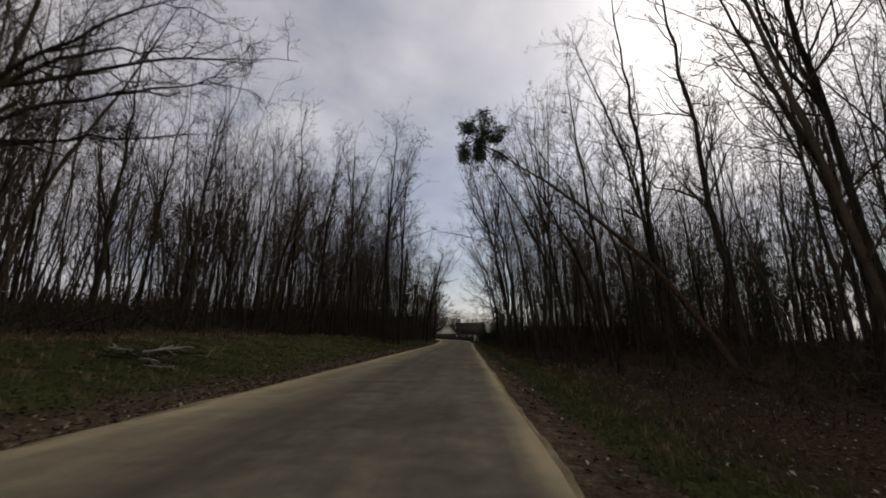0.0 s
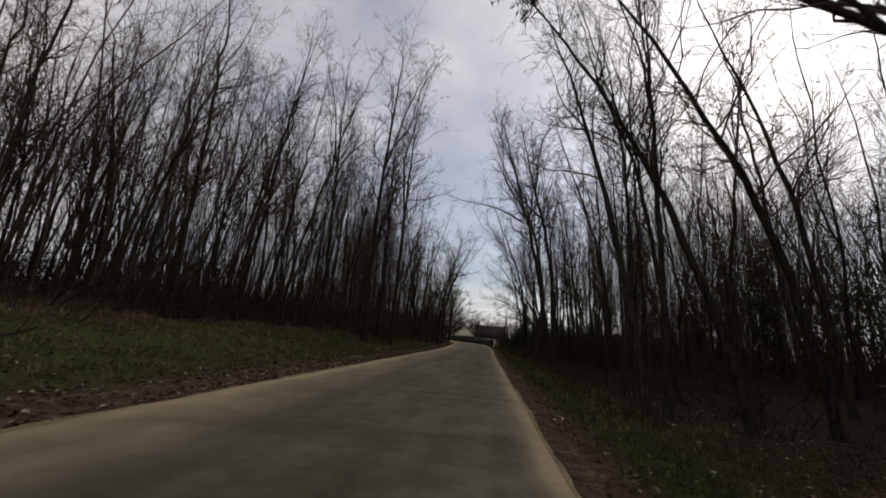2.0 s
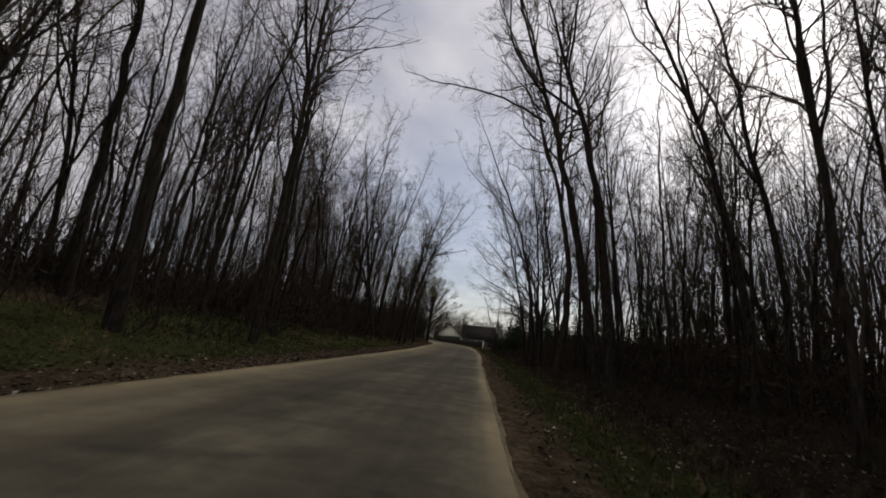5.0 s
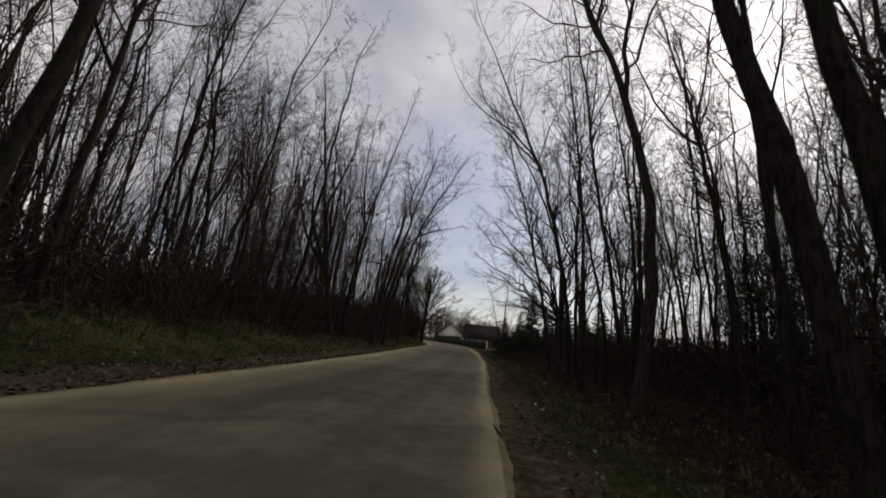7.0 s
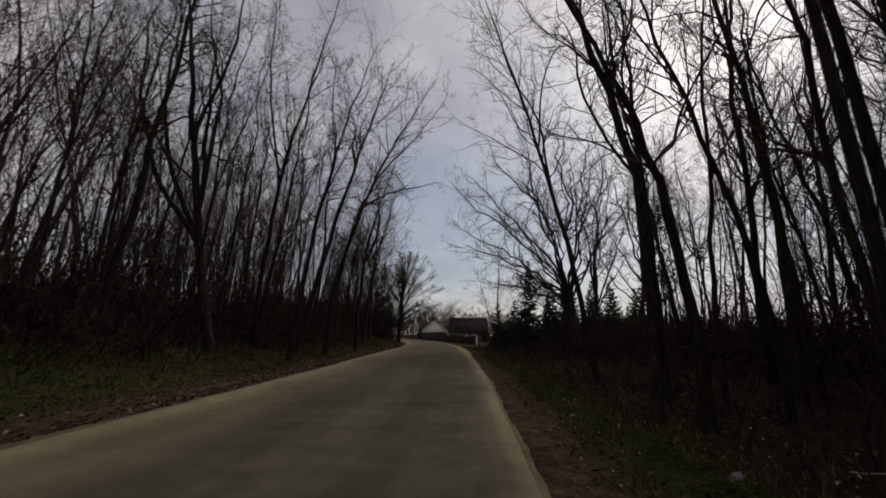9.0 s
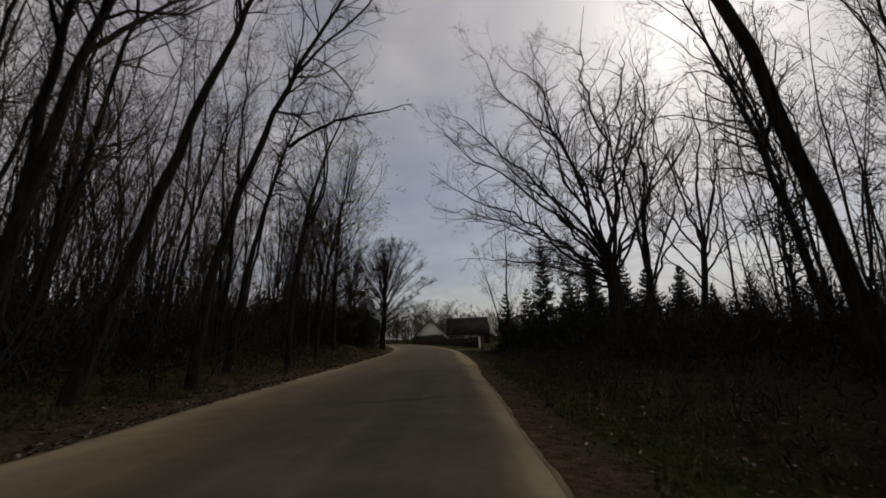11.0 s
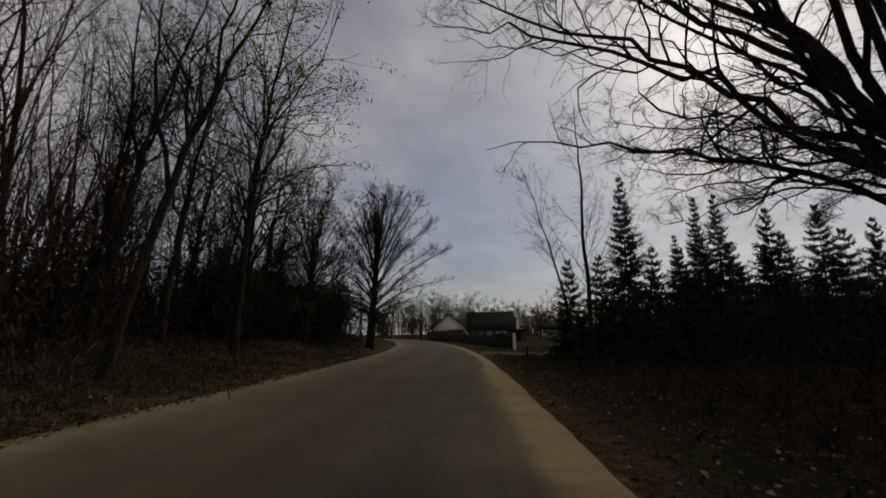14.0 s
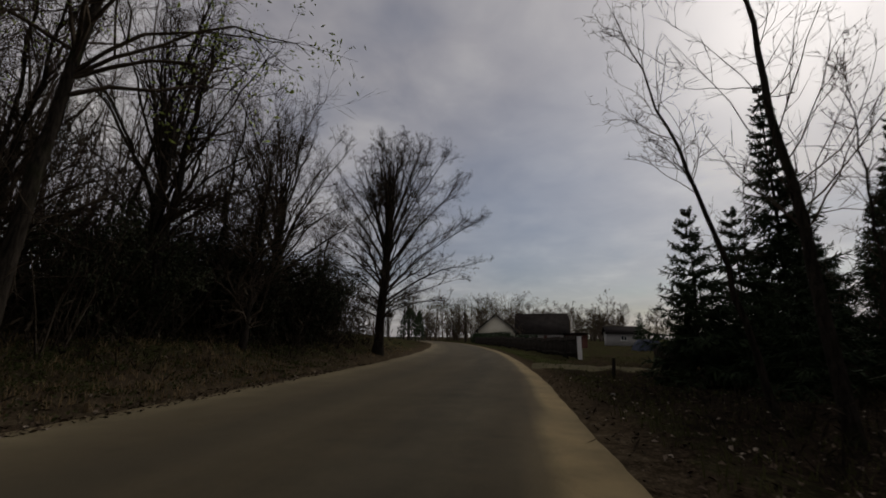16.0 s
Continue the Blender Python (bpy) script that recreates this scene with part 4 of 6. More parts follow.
# The tree in bud and its neighbours at the edge of the wood
def leafing(x, y, lean, bend, height, radius, seed, mat, size, share, label, spread=0.33):
    rng0 = np.random.default_rng(seed)
    trunk, wood, fine, ends = bare_tree(rng0, height, radius, lean, bend, wild=0.04, first=0.3, limbs=38, limb=spread, twigs=(6, 4), floor=float(land(x, y)), lift=0.05)
    leaves = Buffer()
    tip = np.repeat(ends[:, -1][rng0.random(len(ends)) < share], 4, 0)
    flecks(rng0, leaves, tip + rng0.normal(0, 0.2, tip.shape), size, 0.45)
    tree = planted("budding_tree", label, rooted(x, y), [("trunk", trunk.mesh("trunk", MAT["bark"])), ("crown", crown(wood, fine))], "roadside trees")
    part("bud_haze", leaves.mesh("bud_haze", MAT[mat]), tree)["kind"] = "stuff"
    return tree


leafing(-8.0, 108.3, (-0.058, 0.079), (0.0051, 0.0024), 19, 0.16, 71, "bud", 0.092, 1.0, "slim tree in pale green spring bud at the wood's edge", 0.46)
leafing(-9.3, 106.0, (-0.05, 0.10), (0.004, 0.005), 14, 0.13, 72, "bud", 0.05, 0.5, "slim tree with sparse green buds at the wood's edge")
leafing(-11.0, 117.0, (0.02, 0.02), (0.004, 0.0), 11, 0.14, 73, "catkin", 0.035, 0.7, "bushy tree with brown catkins at the wood's edge")
leafing(-10.2, 113.5, (0.05, 0.0), (0.006, 0.0), 12, 0.16, 74, "catkin", 0.03, 0.4, "bushy tree with brown catkins at the wood's edge")

for x, y, height, seed in [(-11.6, 110.0, 11.0, 76), (-13.0, 121.5, 8.5, 79), (-15.5, 118.0, 10.5, 84), (-8.6, 116.0, 8.5, 85), (-9.4, 122.5, 7.0, 86), (-11.8, 105.5, 11.5, 87)]:
    rng0 = np.random.default_rng(seed)
    trunk, wood, fine, ends = bare_tree(rng0, height, 0.13, (0.03, 0.03), (0.004, 0.0), first=0.06, limbs=64, limb=0.42, up=(0.45, 1.0), twigs=(10, 7), wild=0.05, floor=float(land(x, y)), lift=0.07)
    planted("bushy_tree", "dense dark leafless tree branching from low down", rooted(x, y), [("trunk", trunk.mesh("trunk", MAT["bark"])), ("crown", crown(wood, fine))], "roadside trees")

# Broad trees with fans of fine twigs behind the bushes
for x, y, middle, half, top, seed in [(-11.6, 114.6, 8.6, (4.6, 4.4, 5.8), 8.2, 66), (-9.8, 119.2, 7.6, (3.7, 3.9, 4.6), 6.8, 67)]:
    limbs = rounded(34, Vector((0.4, 0.0, middle)), Vector(half), 2.2, top, 0.03, 0.04)
    spreading_tree("fan_tree", "broad leafless tree with a fine fan of twigs", x, y, 0.2, top + 0.6, limbs, seed, "bark", (12, 7, 5), lean=(0.03, 0.0), wild=0.10, curl=0.7, side=(0.16, 0.34), fan=(0.3, 0.7), tips_given=True)

# Dark evergreen bushes under the last trees of the wood
def dark_bush(x, y, height, width, seed):
    rng0 = np.random.default_rng(seed)
    stems, leaves = Buffer(), Buffer()
    n = 26
    a = rng0.uniform(0, 2 * np.pi, n)
    base = np.column_stack([np.cos(a) * 0.3, np.sin(a) * 0.3, np.full(n, -0.3)])
    way = np.column_stack([np.cos(a) * rng0.uniform(0.1, 0.9, n), np.sin(a) * rng0.uniform(0.1, 0.9, n), np.ones(n)])
    line = wander(rng0, base, way, height * rng0.uniform(0.6, 1.0, n), 6, 0.14, 0.02)
    g = taper(rng0.uniform(0.02, 0.045, n), 7, 0.3)
    tubes(stems, line, g, 4)
    s1, w1, l1, r1 = offshoots(rng0, line, g, 16, 0.05, 1.0, (0.5, 1.2), (0.18, 0.36), 0.6)
    one = wander(rng0, s1, w1, l1, 3, 0.25, 0.02)
    tubes(stems, one, taper(np.clip(r1, 0.008, 0.02), 4, 0.4), 3)
    spot = np.repeat(one.reshape(-1, 3), 13, 0)
    leaflets(rng0, leaves, spot + rng0.normal(0, 0.16, spot.shape) * [width, width, 0.8], 0.048, 0.55)
    planted("evergreen_bush", "dense dark evergreen bush at the wood's edge", pose(x, y, float(land(x, y))), [("stemwork", stems.mesh("stemwork", MAT["brush"])), ("foliage", leaves.mesh("foliage", MAT["evergreen"]))], "evergreen bushes", "bush")


for x, y, height, width, seed in [(-10.2, 117.6, 5.2, 1.2, 901), (-12.2, 115.4, 5.6, 1.3, 902), (-9.6, 121.6, 4.6, 1.1, 903), (-11.6, 124.6, 4.8, 1.2, 904), (-13.6, 119.6, 5.8, 1.3, 905), (-10.8, 112.6, 4.4, 1.1, 906)]:
    dark_bush(x, y, height, width, seed)

# Slim pale stems in front of the spruces
for x, y, lean, bend, height, radius, seed, label in [
    (5.7, 110.0, (0.044, 0.17), (0.0, 0.0040), 13.0, 0.11, 81, "slim young tree with sparse upswept branches by the spruces"),
    (5.5, 111.6, (-0.131, 0.092), (-0.0092, 0.0006), 9.0, 0.075, 82, "thin crooked young tree by the spruces"),
    (8.1, 112.5, (0.05, 0.05), (0.0, 0.002), 7.5, 0.05, 83, "thin young tree among the spruces"),
]:
    rng0 = np.random.default_rng(seed)
    trunk, wood, fine, ends = bare_tree(rng0, height, radius, lean, bend, first=0.25, limbs=26, limb=0.24, up=(0.6, 0.95), twigs=(5, 4), lift=0.10, slim=0.22, crook=0.14, wild=0.03, floor=float(land(x, y)))
    planted("young_tree", label, rooted(x, y), [("trunk", trunk.mesh("trunk", MAT["bark"])), ("crown", crown(wood, fine))], "roadside trees")


def spruce_meshes(seed, height, spread, sprays=12):
    """A spruce: trunk, drooping whorls of boughs, and needle sprays hanging from them."""
    rng0 = np.random.default_rng(seed)
    z = np.linspace(-0.5, height, 8)
    stem = np.stack([rng0.normal(0, 0.03, 8), rng0.normal(0, 0.03, 8), z], -1)[None]
    trunk, green = Buffer(), Buffer()
    tubes(trunk, stem, (height * 0.011 * (1 - np.linspace(0, 0.95, 8)))[None], 8)
    levels = np.linspace(0.0, 0.965, int(height * 2.6)) ** 1.03
    start, way, length = [], [], []
    for f in levels:
        for a in rng0.uniform(0, 2 * np.pi, 11 if f < 0.5 else 9 if f < 0.85 else 7):
            start.append((0, 0, f * height + rng0.normal(0, 0.05)))
            way.append((math.cos(a), math.sin(a), rng0.normal(-0.22 + 0.75 * f, 0.10)))
            length.append(spread * (1 - f) ** 0.92 * rng0.uniform(0.5, 1.15) + 0.10)
    line = wander(rng0, start, way, length, 4, 0.08, -0.01)
    line[:, -1, 2] += 0.12
    r = taper(np.asarray(length) * 0.011 + 0.006, 5, 0.3)
    tubes(green, line, r * 1.6, 3)
    s1, w1, l1, r1 = offshoots(rng0, line, r, sprays, 0.10, 1.0, (0.5, 1.15), (0.16, 0.40), 0.5)
    w1[:, 2] -= 0.45
    spray = wander(rng0, s1, w1, np.maximum(l1, 0.10), 1, 0.1, -0.12)
    slivers(rng0, green, spray, rng0.uniform(0.024, 0.042, len(spray)) * np.clip(l1 / 0.4, 0.6, 1.0), 1.0)
    return [("trunk", trunk.mesh("trunk", MAT["bark"])), ("crown", green.mesh("crown", MAT["needle"]))]


spruce_a, spruce_b, spruce_c = spruce_meshes(91, 12.0, 2.5, 58), spruce_meshes(92, 9.5, 2.7, 56), spruce_meshes(93, 6.0, 2.2, 52)
TALL_SPRUCES = [(9.6, 121.2, 0, 1.0, 0), (14.8, 122.4, 0, 0.88, 70), (13.7, 117.8, 0, 0.78, 140), (11.8, 119.0, 0, 0.60, 15), (12.2, 123.5, 1, 0.6, 200), (17.7, 119.8, 1, 0.92, 220), (19.4, 118.2, 1, 0.9, 10), (23.0, 119.0, 1, 0.8, 250), (25.8, 118.5, 1, 0.6, 90), (28.5, 117.0, 1, 0.72, 310), (32.0, 116.0, 1, 0.6, 170)]
LESSER_SPRUCES = [(5.1, 117.5, 2, 0.95, 80), (7.6, 120.3, 2, 1.05, 30), (12.4, 118.4, 2, 0.72, 120), (16.0, 116.0, 2, 0.62, 190), (19.2, 116.6, 2, 0.7, 280), (15.5, 172.0, 2, 0.8, 33), (13.5, 127.0, 2, 1.3, 5), (16.8, 126.5, 2, 1.4, 44), (19.6, 127.5, 2, 1.35, 99), (22.5, 126.0, 2, 1.4, 160), (26.0, 125.0, 2, 1.4, 230), (24.0, 114.0, 2, 0.5, 20), (10.0, 115.5, 2, 0.45, 40), (13.6, 113.6, 2, 0.45, 95), (17.0, 112.4, 2, 0.5, 150), (21.2, 112.8, 2, 0.55, 210), (8.8, 118.0, 2, 0.7, 15), (11.2, 116.6, 2, 0.75, 75), (14.4, 117.2, 2, 0.8, 135), (17.8, 116.9, 2, 0.8, 190), (21.0, 116.2, 2, 0.85, 260), (24.6, 116.6, 2, 0.85, 330), (12.9, 121.0, 2, 1.1, 50), (18.6, 121.8, 2, 1.1, 110)]
for x, y, kind, size, turn in TALL_SPRUCES + LESSER_SPRUCES:
    x += 1.3
    at = pose(x, y, float(land(x, y)), 0, 0, turn) @ Matrix.Scale(size, 4)
    planted("spruce_tree", ["tall dark green spruce in a row of evergreens", "dark green spruce of middling height", "small dark green spruce low at its neighbours' feet"][kind], at, [spruce_a, spruce_b, spruce_c][kind], "spruces")

low_spruce = spruce_meshes(94, 3.8, 1.9, 60)
rng = np.random.default_rng(95)
for x, y in [(6.6, 118.3), (8.2, 117.0), (7.6, 114.8)] + [(9.0 + 1.15 * k + rng.normal(0, 0.4), rng.uniform(111.5, 117.5)) for k in range(17)]:
    at = pose(x, y, float(land(x, y)), 0, 0, rng.uniform(0, 360)) @ Matrix.Scale(rng.uniform(0.75, 1.05), 4)
    planted("spruce_tree", "low bushy spruce before the taller evergreens", at, low_spruce, "spruces")

# ---- the wood on both sides ----
rng = np.random.default_rng(7)
SLENDER = []
for k in range(9):
    r0 = np.random.default_rng(200 + k)
    trunk, wood, fine, ends = bare_tree(r0, 17.5 + k % 4, 0.075 + 0.02 * (k % 4), (0.0, 0.0), (r0.normal(0, 0.005), r0.normal(0, 0.005)), first=0.30 + 0.04 * (k % 3), limbs=27, limb=0.19 + 0.02 * (k % 3), up=(0.45, 1.0), twigs=(7, 5), fork=k % 3, sides=6, sink=1.0, wild=0.5, split=(0.25, 0.6), crook=0.22)
    SLENDER.append([("trunk", trunk.mesh("trunk", MAT["bark"])), ("crown", crown(wood, fine))])

taken = []


def free_spot(x, y, gap):
    if any((x - a) ** 2 + (y - b) ** 2 < gap * gap for a, b in taken):
        return False
    taken.append((x, y))
    return True


def stand(count, side, y0, y1, near, deep, gap, slant, tall):
    """Trees of the wood, one by one, set out between two offsets from the asphalt."""
    done = 0
    for _ in range(count * 40):
        y = rng.uniform(y0, y1)
        off = near + (deep - near) * rng.random() ** 1.25
        x = float(road_x(y)) + side * (float(half_road(y)) + off)
        if side > 0 and y > 80 and x < 19:
            continue
        if not free_spot(x, y, gap):
            continue
        size = tall * rng.uniform(0.8, 1.18)
        tilt_in = -side * slant * rng.uniform(0.2, 1.6) * math.exp(-off / 14)
        turn = Matrix.Rotation(radians(tilt_in), 4, "Y") @ Matrix.Rotation(radians(-rng.normal(2.5, 2.5)), 4, "X") @ Matrix.Rotation(rng.uniform(0, 6.28), 4, "Z")
        at = Matrix.Translation((x, y, float(land(x, y)))) @ turn @ Matrix.Scale(size, 4)
        planted("forest_tree", "slender leafless tree in a dense wood", at, SLENDER[rng.integers(9)], "trees of the wood")
        done += 1
        if done == count:
            break


stand(24, -1, 2, 28, 9.0, 24, 1.7, 3, 0.82)
stand(20, -1, 28, 40, 7.5, 24, 1.6, 3, 0.88)
stand(23, -1, 38, 54, 6.2, 22, 1.7, 4, 1.0)
stand(18, -1, 52, 68, 6.0, 22, 1.7, 5, 1.08)
stand(32, -1, 66, 104, 5.0, 20, 1.7, 6, 1.12)
stand(9, -1, 104, 124, 7.5, 26, 1.7, 3, 0.8)
stand(12, 1, 4, 26, 9.0, 22, 1.8, 3, 1.12)
stand(18, 1, 26, 62, 8.5, 24, 2.0, 4, 1.15)
stand(30, 1, 60, 100, 5.2, 20, 1.6, 3, 1.05)


def thicket(name, label, category, seed, spots, grow, mats):
    """Uncountable growth joined into one object of stuff, part by part."""
    r0 = np.random.default_rng(seed)
    bufs = [Buffer() for _ in mats]
    grow(r0, spots, bufs)
    top = thing(name, label, category, kind="stuff")
    for buf, (piece, mat) in zip(bufs, mats):
        if buf.count:
            ob = part(piece, buf.mesh(piece, MAT[mat]), top)
            ob["kind"] = "stuff"
    return top


def back_trees(r0, spots, bufs):
    """Lighter trees for the depth of the wood."""
    n = len(spots)
    base = np.column_stack([spots, land(spots[:, 0], spots[:, 1]) - 0.3])
    h = r0.uniform(13, 22, n)
    way = np.column_stack([r0.normal(0, 0.07, n), r0.normal(0.08, 0.05, n), np.ones(n)])
    stem = wander(r0, base, way, h, 8, 0.075, 0.02)
    g = taper(r0.uniform(0.05, 0.12, n), 9, 0.12)
    tubes(bufs[0], stem, g, 3)
    s1, w1, l1, r1 = offshoots(r0, stem, g, 13, 0.15, 0.98, (0.35, 0.9), (0.14, 0.32), 0.4)
    one = wander(r0, s1, w1, l1, 2, 0.15, 0.1)
    r1 = taper(np.clip(r1, 0.012, 0.05), 3, 0.3)
    tubes(bufs[0], one, r1, 3)
    s2, w2, l2, r2 = offshoots(r0, one, r1, 7, 0.15, 1.0, (0.4, 1.0), (0.35, 0.85), 0.5)
    slivers(r0, bufs[0], wander(r0, s2, w2, l2, 1, 0.2, 0.05), np.clip(r2, 0.012, 0.018), 1.05)


def scatter(seed, count, side, y0, y1, near, deep):
    r0 = np.random.default_rng(seed)
    y = r0.uniform(y0, y1, count)
    off = r0.uniform(near, deep, count)
    x = road_x(y) + side * (half_road(y) + off)
    return np.column_stack([x, y])


spots = np.concatenate([scatter(301, 290, -1, 2, 104, 15, 62), scatter(300, 210, -1, 0, 50, 13, 48), scatter(306, 130, -1, 60, 112, 11, 40), scatter(309, 60, -1, 88, 112, 8, 22), scatter(307, 50, -1, 2, 50, 9.5, 18), scatter(308, 50, -1, 60, 100, 8, 18), scatter(302, 25, -1, -14, 8, 6, 34), scatter(305, 90, -1, 110, 132, 10, 34)])
thicket("far_woods", "dense grey-brown leafless wood going back from the lane", "woods", 303, spots, back_trees, [("trees", "twig")])
spots = np.concatenate([scatter(311, 480, 1, 5, 100, 14, 52), scatter(310, 170, 1, 38, 84, 11, 34), scatter(312, 20, 1, -14, 8, 5, 34)])
thicket("far_woods", "leafless wood with gaps of sky beyond the ditch", "woods", 313, spots, back_trees, [("trees", "twig")])


def shrub_mesh(seed, height, stems):
    """Arching leafless stems with dead leaves still hanging in them."""
    r0 = np.random.default_rng(seed)
    buf = Buffer()
    a = r0.uniform(0, 2 * np.pi, stems)
    base = np.column_stack([np.cos(a) * r0.uniform(0, 0.6, stems), np.sin(a) * r0.uniform(0, 0.6, stems), np.full(stems, -0.25)])
    way = np.column_stack([np.cos(a) * r0.uniform(0.1, 1.0, stems), np.sin(a) * r0.uniform(0.1, 1.0, stems), np.ones(stems)])
    line = wander(r0, base, way, height * r0.uniform(0.5, 1.1, stems), 4, 0.16, 0.03)
    g = taper(r0.uniform(0.012, 0.026, stems), 5, 0.3)
    tubes(buf, line, g, 3)
    s1, w1, l1, r1 = offshoots(r0, line, g, 6, 0.12, 1.0, (0.4, 1.0), (0.25, 0.55), 0.75)
    one = wander(r0, s1, w1, l1, 2, 0.2, 0.02)
    r1 = taper(np.clip(r1, 0.008, 0.02), 3, 0.4)
    tubes(buf, one, r1, 3)
    s2, w2, l2, r2 = offshoots(r0, one, r1, 1, 0.1, 1.0, (0.4, 1.0), (0.4, 0.8), 0.8)
    two = wander(r0, s2, w2, l2, 1, 0.2, 0.0)
    tubes(buf, two, taper(np.clip(r2, 0.007, 0.012), 2, 0.5), 3)
    tip = np.concatenate([one[:, 1], two[:, 1]])
    tip = tip[r0.random(len(tip)) < 0.3]
    leaflets(r0, buf, tip, 0.03, 0.6)
    return buf.mesh("shrub", MAT["brush"])


SHRUBS = [shrub_mesh(400 + k, 2.1 + 0.3 * (k % 3), 11) for k in range(6)]


def shrubbery(count, side, y0, y1, near, deep, low, high):
    for _ in range(count):
        y = rng.uniform(y0, y1)
        off = near + (deep - near) * rng.random()
        x = float(road_x(y)) + side * (float(half_road(y)) + off)
        if side > 0 and 84 < y and x < 5.5:
            continue
        at = pose(x, y, float(land(x, y)), 0, 0, rng.uniform(0, 360)) @ Matrix.Diagonal((rng.uniform(1.1, 1.9), rng.uniform(1.1, 1.9), rng.uniform(low, high), 1))
        ob = tagged(new("shrub", SHRUBS[rng.integers(6)]), "tangled leafless brown shrub in the undergrowth", "shrub", "undergrowth")
        ob.matrix_world = at


shrubbery(40, -1, 0, 48, 7.5, 15, 0.6, 1.3)
shrubbery(55, -1, 45, 126, 4.6, 12, 0.6, 1.4)
shrubbery(50, 1, 3, 100, 8.5, 17, 0.4, 1.0)
shrubbery(35, 1, 96, 122, 7.5, 26, 0.6, 1.25)


def undergrowth(r0, spots, bufs, stems=9, low=0.9, high=2.6, leaf=0.10, share=0.5, shoots=4):
    """Brush for the depth of the wood: thin stems, side shoots and withered leaves."""
    n = len(spots) * stems
    base = np.repeat(np.column_stack([spots, land(spots[:, 0], spots[:, 1]) - 0.1]), stems, 0)
    base += r0.normal(0, 0.6, (n, 3)) * [1, 1, 0]
    loose = 0.4 if high < 3 else 0.18
    way = np.column_stack([r0.normal(0, loose, n), r0.normal(0, loose, n), np.ones(n)])
    line = wander(r0, base, way, r0.uniform(low, high, n), 3, 0.16, 0.02)
    g = taper(r0.uniform(0.012, 0.028, n), 4, 0.35)
    tubes(bufs[0], line, g, 3)
    s1, w1, l1, r1 = offshoots(r0, line, g, shoots, 0.1, 1.0, (0.4, 1.0), (0.25, 0.5), 0.8)
    one = wander(r0, s1, w1, np.minimum(l1, 0.9), 1, 0.2, 0.0)
    slivers(r0, bufs[0], one, np.clip(r1, 0.007, 0.012))
    tip = one.reshape(-1, 3)
    leaflets(r0, bufs[0], tip[r0.random(len(tip)) < share], leaf, 0.65)


spots = np.concatenate([scatter(321, 180, -1, -6, 128, 8, 26), scatter(322, 170, 1, -6, 100, 10.5, 28), scatter(323, 50, 1, 100, 121, 10, 30)])
thicket("undergrowth", "dark tangle of leafless brush under the trees", "undergrowth", 324, spots, lambda r, q, b: undergrowth(r, q, b, 8, 0.9, 2.6, 0.04, 0.3), [("brush", "brush")])
spots = np.concatenate([scatter(331, 70, -1, 40, 84, 5.0, 18), scatter(332, 65, -1, 78, 127, 4.0, 16), scatter(334, 16, -1, -4, 42, 14, 28), scatter(336, 70, -1, 32, 50, 8, 22), scatter(333, 30, 1, 6, 54, 13, 32), scatter(337, 55, 1, 54, 100, 12, 32)])
thicket("tall_brush", "tall dark thicket of hazel stems at the wood's edge", "undergrowth", 335, spots, lambda r, q, b: undergrowth(r, q, b, 10, 2.0, 6.0, 0.04, 0.2, 5), [("brush", "brush")])


def brambles(r0, spots, bufs):
    undergrowth(r0, spots, bufs, 6, 0.3, 1.0, 0.03, 0.3)


spots = np.concatenate([scatter(341, 120, 1, 2, 112, 4.4, 11), scatter(342, 110, -1, 44, 122, 3.2, 8), scatter(343, 40, 1, 100, 121, 6, 30), scatter(344, 50, -1, 4, 46, 6.5, 12)])
thicket("brambles", "low dark brambles and dead stalks on the forest floor", "undergrowth", 345, spots, brambles, [("stalks", "brush")])


def sprigs(r0, buf, centres, size):
    """Fine shoots with narrow shrivelled leaves, each folded along its rib and mostly upright."""
    n = len(centres)
    way = unit(r0.normal(0, 1, (n, 3)) + [0, 0, 1.1])
    u = unit(np.cross(way, r0.normal(0, 1, (n, 3))))
    v = np.cross(way, u)
    s = (size * r0.uniform(0.6, 1.4, n))[:, None]
    points = np.stack([centres - way * s, centres + (u + 0.5 * v) * s * 0.15, centres + way * s, centres + (-u + 0.5 * v) * s * 0.15], 1)
    i = np.arange(n)[:, None] * 4
    buf.add(points, [i + [0, 1, 2], i + [0, 2, 3]])


def withered(r0, spots, bufs, top=3.4, each=48, leaf=0.085):
    """Saplings and bushes that keep their dead leaves: loose clumps, thinning upwards."""
    n = len(spots)
    h = r0.uniform(0.45, 1.0, n) * top
    f = r0.random((n, each)) ** 1.25
    wide = 0.45 + 0.75 * np.sin(np.pi * np.clip(f, 0.05, 0.95))
    spot = np.repeat(spots[:, None], each, 1) + r0.normal(0, 1, (n, each, 2)) * wide[..., None]
    z = land(spot[..., 0], spot[..., 1]) + f * h[:, None]
    sprigs(r0, bufs[0], np.concatenate([spot, z[..., None]], -1).reshape(-1, 3), leaf * 1.9)
    base = np.column_stack([spots, land(spots[:, 0], spots[:, 1]) - 0.2])
    stem = np.repeat(base, 3, 0)
    line = wander(r0, stem, np.column_stack([r0.normal(0, 0.3, (3 * n, 2)), np.ones(3 * n)]), np.repeat(h, 3) * 1.15, 2, 0.12, 0.0)
    tubes(bufs[1], line, taper(r0.uniform(0.014, 0.03, 3 * n), 3, 0.3), 3)


